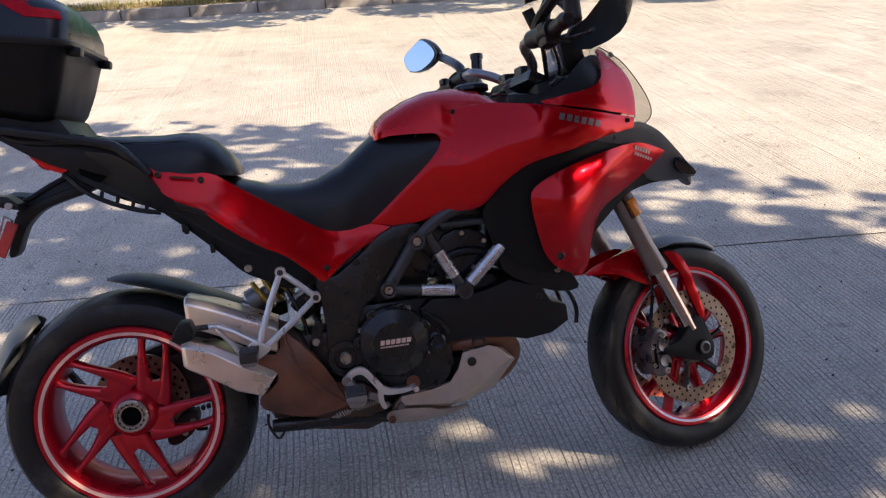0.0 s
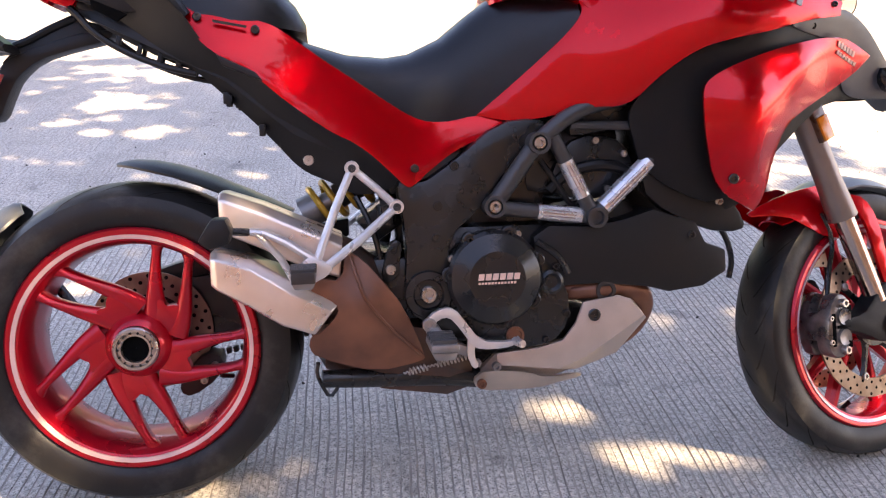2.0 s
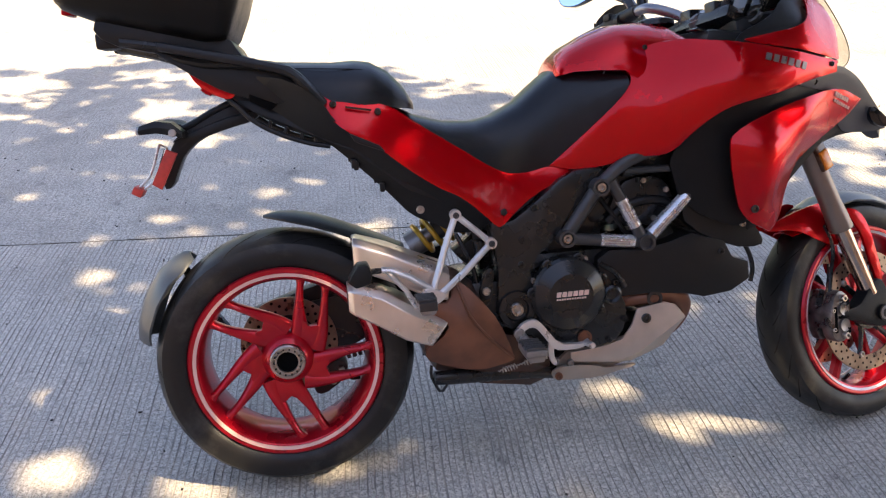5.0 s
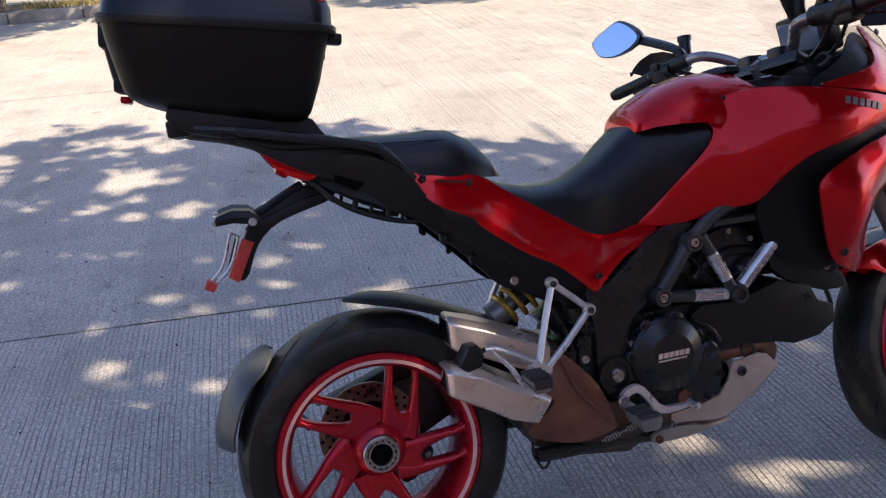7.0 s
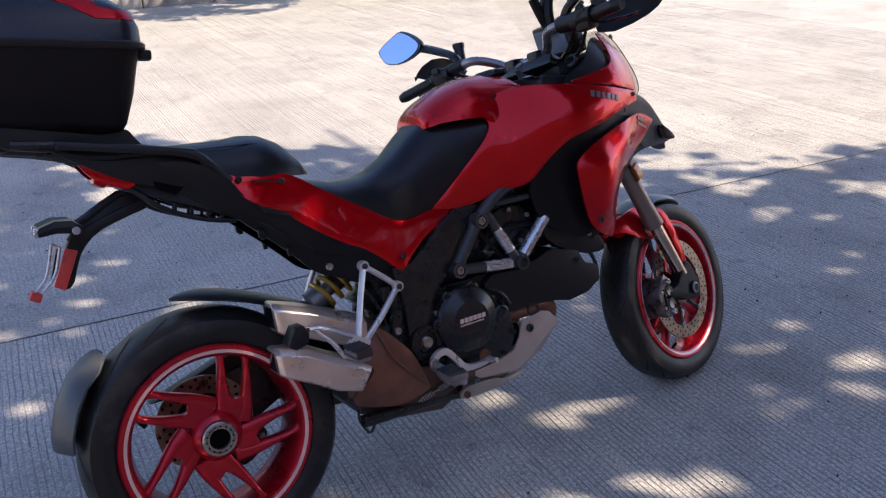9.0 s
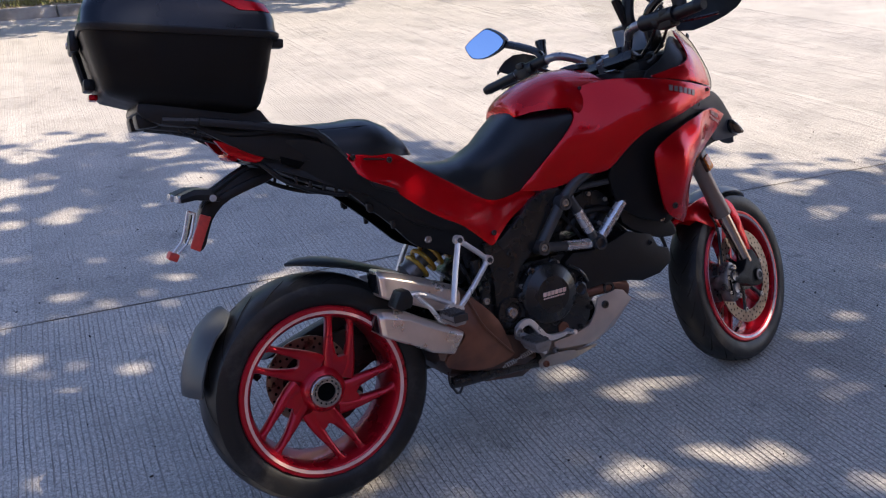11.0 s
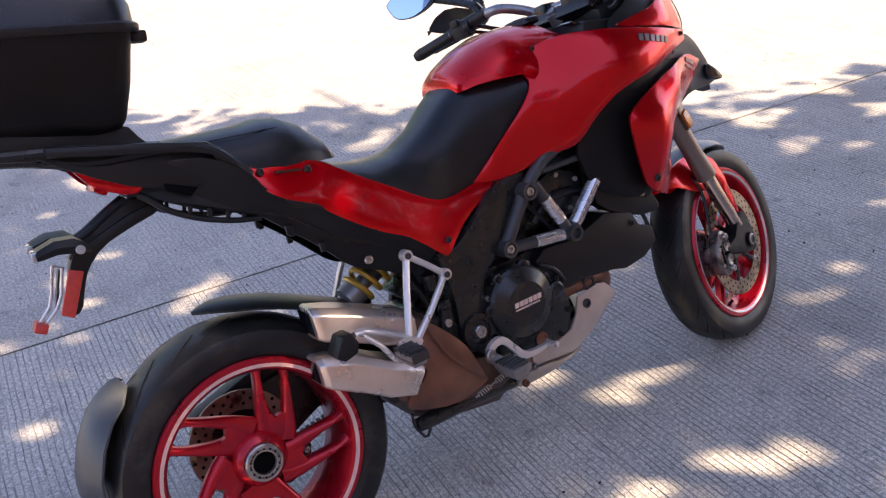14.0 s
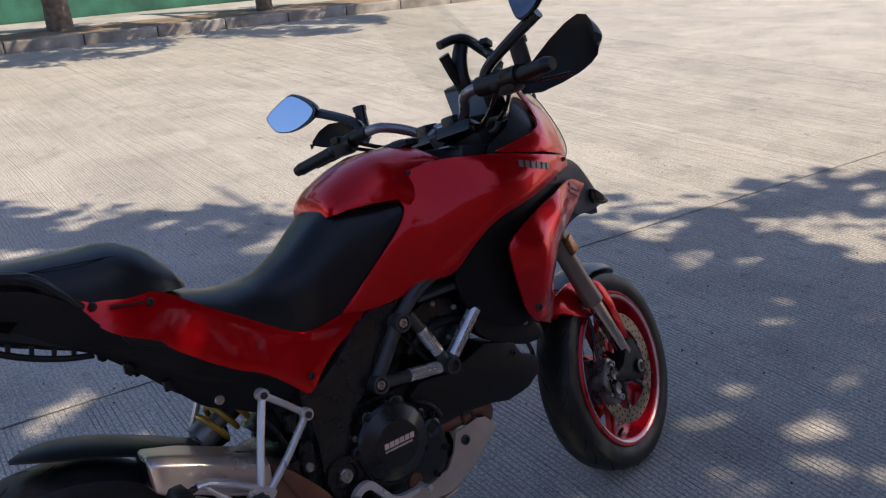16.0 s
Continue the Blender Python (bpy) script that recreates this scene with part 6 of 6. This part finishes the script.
def front_wheel():
    rim_prof = [(0.232, -0.052), (0.228, -0.057), (0.219, -0.057), (0.208, -0.052), (0.203, -0.04), (0.198, -0.015), (0.198, 0.015), (0.203, 0.04), (0.208, 0.052), (0.219, 0.057), (0.228, 0.057), (0.232, 0.052),
                (0.232, 0.046), (0.214, 0.04), (0.207, 0.015), (0.207, -0.015), (0.214, -0.04), (0.232, -0.046)]
    w = F("front_wheel", turned(rim_prof, FC, 96), RIM_RED, "red cast front wheel with a silver rim stripe")
    F("tyre", turned(tyre_profile(0.297, 0.058, 0.226), FC, 96, False), RUBBER, "worn black front tyre", w)
    F("rim_stripe", mirrored(turned([(0.2125, -0.0555), (0.219, -0.059), (0.219, -0.055), (0.2125, -0.052)], FC, 96)), STRIPE_SILVER, "thin silver stripe round the rim", w)
    sipes(FC, 0.297, 0.058, 0.226, 24, -0.26, SIPE, w, STEER)
    for k in range(5):
        b = 18 + 72 * k
        F("spoke", spoke(FC, 0.03, b + 8, 0.206, b + 15, -0.016, -0.010, 0.034, 0.020, 0.03), RIM_RED, "", w)
        F("spoke", spoke(FC, 0.03, b - 8, 0.206, b - 15, -0.016, -0.010, 0.034, 0.020, 0.03), RIM_RED, "", w)
    F("hub", turned([(0.045, -0.06), (0.045, 0.06), (0.014, 0.06), (0.014, -0.06)], FC, 40), RIM_RED, "", w)
    F("valve", tube([(FC[0] - .04, -.012, FC[2] - .196), (FC[0] - .035, -.030, FC[2] - .178)], .005, 8, 0), BLACK, "black tyre valve", w)
    for s in (-1, 1):
        d = turned([(0.163, -0.0025), (0.163, 0.0025), (0.122, 0.0025), (0.122, -0.0025)], (FC[0], s * 0.070, FC[2]), 72)
        disc = F("front_brake_disc", d, DISC, "drilled floating front brake disc")
        for k in range(6):
            F("carrier_arm", spoke((FC[0], s * 0.070, FC[2]), 0.04, 60 * k, 0.122, 60 * k + 14, -0.004, -0.004, 0.020, 0.012, 0.008), BLACK, "", disc)
        car = turned([(0.05, -0.006), (0.05, 0.006), (0.03, 0.006), (0.03, -0.006)], (FC[0], s * 0.070, FC[2]), 40)
        F("disc_carrier", car, BLACK, "black disc carrier", disc)
        F("drill_hole", holes(FC, ((0.156, 30, 0), (0.143, 30, .5), (0.130, 30, 0)), s * 0.070 - 0.003, 0.0036), HOLESHADE, "", disc)
        for k in range(6):
            a = radians(60 * k + 14)
            F("disc_button", bolt((FC[0] + .119 * math.cos(a), s * .070 - .003, FC[2] + .119 * math.sin(a)), .0085, (0, -1, 0), .005), STEEL, "", disc)


front_wheel()


def up_fork(s, y, off=0.0):
    """A point on the fork leg, s metres up from the axle."""
    return (FC[0] + AXIS.x * s + off * 0.906, y, FC[2] + AXIS.z * s + off * 0.42)


def fork():
    for s in (-1, 1):
        y = s * 0.102
        f = F("fork_leg", merge(rod(up_fork(.265, y), up_fork(.74, y), .0265, None, 28), rod(up_fork(.262, y), up_fork(.300, y), .0305, .0290, 28), rod(up_fork(.30, y), up_fork(.34, y), .0290, .0268, 28)), FORK, "brown-grey anodised fork leg")
        F("fork_tube", rod(up_fork(.06, y), up_fork(.27, y), .0215, None, 28), CHROME, "polished inner fork tube", f)
        foot = merge(prism([(1.503, .355), (1.478, .325), (1.455, .302), (1.395, .296), (1.39, .275), (1.45, .262), (1.497, .240), (1.555, .232), (1.575, .245), (1.578, .285), (1.556, .340), (1.535, .368)], y - .020, y + .020, .007, 1), rod((FC[0], y - .028, FC[2]), (FC[0], y + .028, FC[2]), .022, None, 24))
        F("fork_foot", foot, INNER, "black cast fork foot", f)
        F("axle_end", turned([(.018, -.008), (.018, 0), (.012, 0), (.011, -.001), (.0005, .004)] if s > 0 else [(.018, .008), (.018, 0), (.012, -.002), (.011, .006), (.0005, .006)], (FC[0], y + s * .028, FC[2]), 24, False), CALIPER, "hollow axle end", f)
        F("reflector_mount", prism([up_p(.435), up_p(.545), up_p(.545, .034), up_p(.435, .034)], y + s * .024, y + s * .036, .003), BROWNLENS, "dark brown reflector base", f)
        F("amber_reflector", prism([up_p(.437, .004), up_p(.487, .004), up_p(.487, .031), up_p(.437, .031)], y + s * .034, y + s * .041, .002), AMBER, "amber side reflector", f)
        cal = merge(prism([(1.372, .338), (1.388, .352), (1.410, .345), (1.426, .325), (1.427, .306), (1.416, .290), (1.416, .274), (1.427, .258), (1.425, .238), (1.412, .222), (1.392, .212), (1.364, .222), (1.355, .25), (1.357, .30)], s * .070 - .046, s * .070 - .010, .009, 1),
                    prism([(1.372, .338), (1.388, .352), (1.41, .345), (1.424, .322), (1.428, .254), (1.414, .224), (1.392, .212), (1.364, .222), (1.357, .30)], s * .070 + .010, s * .070 + .038, .008, 1),
                    block((1.375, s * .070, .28), (.03, .05, .06), .006))
        c = F("front_caliper", cal, CALIPERBLACK, "worn grey four-piston radial brake caliper")
        o = s * .070 - .046
        F("caliper_bolt", [bolt((1.396, o, .330), .0095), bolt((1.398, o, .232), .0095), bolt((1.366, o + .01, .300), .006), bolt((1.366, o + .01, .250), .006)], STEEL, "", c)
        F("piston_cap", [turned([(.017, -.006), (.017, .002), (.0005, .002), (.0005, -.004), (.010, -.004)], (1.398, o, .302), 24), turned([(.017, -.006), (.017, .002), (.0005, .002), (.0005, -.004), (.010, -.004)], (1.398, o, .259), 24)], CALIPERBLACK, "", c)
        # solid dark blocks give the shade between the caliper's lobes
        F("caliper_slot", [block((1.398, o - .002, .2805), (.034, .008, .007), .002), block((1.412, o - .002, .318), (.012, .008, .016), .003), block((1.412, o - .002, .244), (.012, .008, .016), .003), block((1.372, o + .004, .275), (.010, .012, .07), .003)], HOLESHADE, "dark block for the shade in a caliper slot", c)
        F("caliper_mark", prism([(1.4075, .262), (1.4125, .262), (1.4135, .305), (1.4085, .305)], o - .0015, o + .0005, 0), MARK, "pale brand mark as a plain bar", c)
        F("brake_hose", tube([(1.385, s * .07 - .02, .345), (1.40, s * .085, .40), (1.425, s * .078, .46), (1.40, s * .07, .52)], .005, 8, 2), BLACK, "black brake hose")
    F("lower_yoke", block(up_fork(.66, 0), (.07, .25, .035), .01, (0, 25, 0)), BLACK, "black lower fork clamp")
    F("steering_stem", rod(up_fork(.64, 0, -.03), up_fork(.92, 0, -.03), .03), BLACK, "black steering stem")
    f = F("front_fender", arc_fender(FC, [(54, .322, .12), (57, .324, .45), (63, .326, .75), (70, .327, .9), (80, .327, 1.0), (92, .330, 1.0), (104, .330, 1.0), (116, .328, .95)], .070, .024, .004, 11), PALEFENDER, "grey front mudguard blade")
    for s in (-1, 1):
        fr = sheet([(1.215, .520), (1.27, .550), (1.34, .570), (1.425, .582), (1.44, .55), (1.452, .464), (1.452, .464), (1.407, .468), (1.36, .492), (1.30, .520)], [(1.215, .52, -.035), (1.30, .55, -.06), (1.425, .58, -.060), (1.45, .47, -.078), (1.36, .49, -.075), (1.30, .525, -.068)], .005, 1, .02, False)
        F("fender_side", fr if s < 0 else flip(fr), RED, "red front fender flank", f)
        st = sheet([(1.478, .560), (1.525, .548), (1.552, .508), (1.570, .44), (1.592, .362), (1.585, .345), (1.570, .350), (1.545, .42), (1.525, .49), (1.495, .53)], [(1.48, .56, -.074), (1.53, .54, -.080), (1.55, .45, -.085), (1.585, .35, -.086), (1.5, .52, -.078)], .007, 1, .02, False)
        F("fender_stay", st if s < 0 else flip(st), RED, "red fender stay beside the fork", f)
    F("fender_rear", arc_fender(FC, [(114, .326, .95), (122, .325, .90), (129, .325, .75), (133, .325, .5)], .066, .022, .004, 9), RED, "red rear half of the front mudguard", f)


def up_p(s, off=0.0):
    q = up_fork(s, 0, off - .012)
    return (q[0], q[2])


fork()


def controls():
    """Handlebar, grips, guards, mirrors, dash and screen."""
    bar = F("handlebar", tube([(1.029, -.400, 1.132), (1.052, -.26, 1.140), (1.062, -.20, 1.145), (1.060, -.145, 1.143), (1.105, -.105, 1.118), (1.130, -.075, 1.092), (1.130, 0, 1.090), (1.130, .075, 1.092), (1.105, .105, 1.118), (1.060, .145, 1.143), (1.062, .20, 1.143), (1.052, .26, 1.136), (1.022, .443, 1.108)], .0135, 12, 3), BARTUBE, "grey anodised handlebar")
    F("bar_clamp", merge(block((1.122, -.045, 1.085), (.055, .04, .05), .008), block((1.122, .045, 1.085), (.055, .04, .05), .008), block((1.135, 0, 1.055), (.10, .23, .035), .012, (0, 25, 0))), BLACK, "black bar clamp", bar)
    for s in (-1, 1):
        end = .443 if s > 0 else .405
        F("grip", merge(rod((1.0435, s * .325, 1.1235 if s > 0 else 1.134), (1.022, s * end, 1.108 if s > 0 else 1.132), .0175, None, 20), rod((1.0225, s * (end - .003), 1.1085 if s > 0 else 1.1325), (1.019, s * (end + .019), 1.1055 if s > 0 else 1.130), .0185, .014, 20)), PLASTIC, "black rubber grip", bar)
        F("control_sleeve", tube([(1.062, s * .195, 1.144), (1.055, s * .25, 1.139), (1.044, s * .32, 1.126 if s > 0 else 1.136)], .0185 if s > 0 else .024, 14, 1), PLASTIC, "black control housing on the bar", bar)
        F("control_cable", tube([(1.06, s * .24, 1.125), (1.10, s * .18, 1.085), (1.15, s * .10, 1.06), (1.17, s * .05, 1.01)], .006, 8, 2), BLACK, "black control cable", bar)
        F("control_cable", tube([(1.07, s * .27, 1.115), (1.13, s * .20, 1.075), (1.17, s * .12, 1.05), (1.20, s * .06, 1.0)], .005, 8, 2), BLACK, "", bar)
        F("switch_block", merge(block((1.052, s * .285, 1.128), (.042, .055, .05), .010, (0, 0, s * 10)), block((1.035, s * .290, 1.148), (.02, .03, .02), .005), rod((1.05, s * .265, 1.13), (1.05, s * .245, 1.131), .02)), PLASTIC, "black switch block", bar)
        F("lever", tube([(1.075, s * .255, 1.125), (1.105, s * .29, 1.120), (1.100, s * .36, 1.110), (1.082, s * .42, 1.104), (1.072, s * .435, 1.102)], .0065, 8, 2, .7), BLACK, "black hand lever", bar)
        F("fluid_pot", merge(rod((1.13 if s < 0 else 1.150, s * .285, 1.165), (1.13 if s < 0 else 1.155, s * .285, 1.218), .017 if s > 0 else .021, None, 20), rod((1.132 if s < 0 else 1.155, s * .285, 1.215), (1.133 if s < 0 else 1.156, s * .285, 1.228), .020 if s > 0 else .024, None, 20), tube([(1.06, s * .25, 1.135), (1.10, s * .275, 1.15), (1.14, s * .285, 1.168)], .009, 8, 1)), BLACK if s > 0 else DARKCAST, "small fluid reservoir", bar)
        gd = []
        for x, y, zb, zt in ((1.120, -.486, 1.155, 1.172), (1.130, -.482, 1.148, 1.195), (1.150, -.465, 1.135, 1.218), (1.168, -.435, 1.124, 1.230), (1.178, -.395, 1.114, 1.224), (1.178, -.345, 1.106, 1.203), (1.160, -.295, 1.100, 1.168), (1.130, -.262, 1.108, 1.145)):
            zb, zt = (zb - .010, zt) if s < 0 else (zb + .022, zt - .012)
            m_ = (zb + zt) / 2
            gd.append([(x, y, zb), (x + .012, y - .006, m_ - (zt - zb) * .28), (x + .018, y - .008, m_), (x + .012, y - .006, m_ + (zt - zb) * .28), (x, y, zt), (x + .004, y + .006, m_ + (zt - zb) * .25), (x + .007, y + .008, m_), (x + .004, y + .006, m_ - (zt - zb) * .25)])
        gd = loft(gd)
        g2 = gd if s < 0 else flip(gd)
        F("hand_guard", g2, PLASTIC, "black plastic hand guard", bar)
        m = F("mirror", mirror_shell(s), GLOSSBLACK, "black angular mirror housing")
        F("mirror_glass", mirror_shell(s, True), MIRROR, "bright mirror glass", m)
        F("mirror_stem", tube([(1.062, s * .212, 1.140), (1.062, s * .218, 1.175), (1.070, s * .30, 1.215), (1.078, s * .39, 1.252)], (.014, .018), 8, 2, .8), BLACK, "black mirror stem", m)
    d = P("dashboard", moved(merge(prism([(-.02, -.05), (.02, -.05), (.03, .05), (-.02, .05)], -.085, .085, .01), block((.02, 0, -.01), (.05, .15, .09), .012)), pose(1.245, .0, 1.140, 0, -12, 0)), PLASTIC, "black instrument housing")
    part("dash_screen", moved(block((-.0215, 0, .002), (.004, .145, .075), .002), pose(1.245, .0, 1.140, 0, -12, 0)), SCREENDASH, d, "glossy grey instrument screen")
    part("socket_ring", moved(turned([(.021, 0), (.021, -.010), (.017, -.013), (.013, -.011), (.012, .004), (.0005, .004)], (0, 0, 0), 28, False), Matrix.Translation((1.187, -.13, 1.066)) @ Vector((-.75, -.2, .62)).to_track_quat("-Y", "Z").to_matrix().to_4x4()), FRAMEGREY, d, "round grey socket ring")
    part("ignition", merge(rod((1.11, 0, 1.05), (1.095, 0, 1.078), .02), rod((1.095, 0, 1.078), (1.09, 0, 1.085), .012)), CALIPER, d, "round ignition lock")
    P("phone_mount", merge(tube([(1.215, -.025, 1.165), (1.195, -.03, 1.195), (1.20, -.03, 1.245), (1.215, -.035, 1.285)], (.028, .020), 10, 2, .7), tube([(1.188, -.03, 1.190), (1.176, -.03, 1.215), (1.156, -.03, 1.266)], (.015, .017), 8, 1, .7),
                              tube([(1.150, -.028, 1.292), (1.19, -.035, 1.302), (1.225, -.042, 1.300), (1.250, -.06, 1.270), (1.262, -.085, 1.245), (1.270, -.10, 1.222)], (.014, .019), 10, 2, .8), block((1.255, -.085, 1.275), (.03, .025, .018), .005, (0, 25, 20)), tube([(1.270, -.10, 1.222), (1.255, -.10, 1.19), (1.245, -.09, 1.165)], .014, 8, 1)), PLASTIC, "black branching accessory mount")
    rows = []
    for t, hw in ((0, .145), (.15, .152), (.4, .155), (.7, .15), (.9, .125), (1.0, .09)):
        x, z = 1.425 - .265 * t, 1.09 + .34 * t
        rows.append([(x - .10 * (q * q), q * hw, z - 0.02 * q * q) for q in np.linspace(-1, 1, 13)] + [(x - .003 - .10 * (q * q), q * hw * .995, z - .003 - .02 * q * q) for q in np.linspace(1, -1, 13)])
    w = P("windscreen", loft(rows), SCREEN, "clear curved windscreen", None, 60)
    w.visible_shadow = False
    part("screen_bolt", mirrored(bolt((1.345, -.125, 1.12), .008, (0.5, -1, 0.3), .004)), BLACK, w)


def mirror_shell(s, glass=False):
    """A six-sided mirror; the glass faces the rider."""
    out = [(.502, 1.281), (.502, 1.262), (.490, 1.234), (.475, 1.222), (.435, 1.213), (.385, 1.224), (.352, 1.245), (.352, 1.262), (.375, 1.292), (.405, 1.314), (.425, 1.313)]
    pts = chaikin(out, 1)
    c = (sum(p[0] for p in pts) / len(pts), sum(p[1] for p in pts) / len(pts))
    def ring(k, dx):
        return [(1.056 + dx - .33 * (c[0] + (p[0] - c[0]) * k - .348), s * (c[0] + (p[0] - c[0]) * k), c[1] + (p[1] - c[1]) * k) for p in pts]
    m = Matrix.Identity(4)
    if s < 0:
        m = Matrix.Translation((1.056, -.352, 1.25)) @ Matrix.Rotation(radians(-38), 4, "X") @ Matrix.Translation((-1.056, .352, -1.25))
    if glass:
        return moved(loft([ring(.93, -.004), ring(.93, -.0015)]), m)
    return moved(loft([ring(1.0, 0.0), ring(1.02, .008), ring(.95, .022), ring(.7, .034), ring(.3, .040)]), m)


controls()


# ---- road slabs, last ----
def slab_mesh(name, lu, lv, grooves, rows, seed):
    """A slab with a broomed top: shallow irregular grooves running across the street."""
    rng = np.random.default_rng(seed)
    lip, dip = (0.007, 0.003) if seed == 3 else (0.003, 0.0005)
    # how deep the grooves go, and how many faces get the shade colour
    deep, dark_share = (1.2, 0.80) if seed == 3 else (0.55, 0.4)         # worn smoother towards the middle of the street
    us = [0.0, lip]
    zs = [-dip, 0.0]
    u = 0.030
    while u < lu - 0.03:
        g = rng.uniform(0.0035, 0.0060)
        dep = rng.uniform(0.0010, 0.0028) * deep
        us += [u, u + g * 0.35, u + g * 0.7, u + g]
        zs += [rng.uniform(-0.0003, 0.0006), -dep, -dep * 0.9, rng.uniform(-0.0003, 0.0006)]
        u += rng.uniform(0.016, 0.0235)
    us += [lu - lip, lu]
    zs += [0.0, -dip]
    if not grooves:
        us, zs = [0, lip, lu - lip, lu], [-dip, 0, 0, -dip]
    us, zs = np.array(us), np.array(zs)
    vs = np.r_[0, lip, np.linspace(0.05, lv - 0.05, rows), lv - lip, lv]
    wob = np.cumsum(rng.normal(0, 0.0022, (len(vs), 1)), 0)
    wob -= np.linspace(0, 1, len(vs))[:, None] * wob[-1]
    U = us[None] + wob * np.minimum(1, np.minimum(us, lu - us) / 0.1)[None]
    Z = np.repeat(zs[None], len(vs), 0) * (0.45 + 0.75 * rng.random((len(vs), len(us))))
    Z[[0, -1]] -= dip
    V = np.repeat(vs[:, None], len(us), 1)
    pts = np.stack([U + SKEW * V, V, Z], -1).reshape(-1, 3)
    n = len(us)
    idx = np.arange(len(vs) * n).reshape(len(vs), n)
    f = np.stack([idx[:-1, :-1], idx[:-1, 1:], idx[1:, 1:], idx[1:, :-1]], -1).reshape(-1, 4)
    me = bpy.data.meshes.new(name)
    me.from_pydata(pts.tolist(), [], f.tolist())
    me.materials.append(CONCRETE)
    me.materials.append(GROOVESHADE)
    if grooves:
        low = np.zeros(n - 1, int)
        low[2:-2][np.arange(n - 5) % 4 < 3] = 1
        low = np.tile(low, len(vs) - 1) * (rng.random((n - 1) * (len(vs) - 1)) < dark_share)
        me.polygons.foreach_set("material_index", low.astype(np.int32))
    return me


def slabs():
    meshes = {}
    for j, (v0, v1) in enumerate(zip(SLAB_V, SLAB_V[1:])):
        cuts = NEAR_U if j == 0 else SLAB_U
        gap, tight = 0.006, 0.0015
        for u0, u1 in zip(cuts, cuts[1:]):
            near = -7.2 < u0 < 7.0
            key = (round(u1 - u0, 2), j, near)
            if key not in meshes:
                meshes[key] = slab_mesh("road_slab", u1 - u0 - tight, v1 - v0 - gap, near, 46 if j < 2 else 14, 3 + j)
            ob = new("road_slab", meshes[key])
            ob.parent = road
            ob.matrix_local = STREET @ pose(u0 + SKEW * v0 + tight / 2, v0 + gap / 2, random.uniform(-0.0015, 0.0))


slabs()


def grit():
    """Loose grit and small dry leaf bits on the concrete."""
    rng = np.random.default_rng(12)
    bm = bmesh.new()
    for _ in range(420):
        x, y = rng.uniform(-2.0, 4.0), rng.uniform(-1.2, 3.2)
        s = rng.uniform(0.0015, 0.0045)
        m = pose(x, y, s * 0.4, rng.uniform(0, 360), rng.uniform(0, 360), 0) @ Matrix.Diagonal((s * rng.uniform(0.8, 2), s, s * 0.7, 1))
        bmesh.ops.create_icosphere(bm, subdivisions=1, radius=1, matrix=m)
    tagged(part("grit", bm, DARKCAST), "scattered dark grit on the concrete", "grit", kind="stuff")


grit()
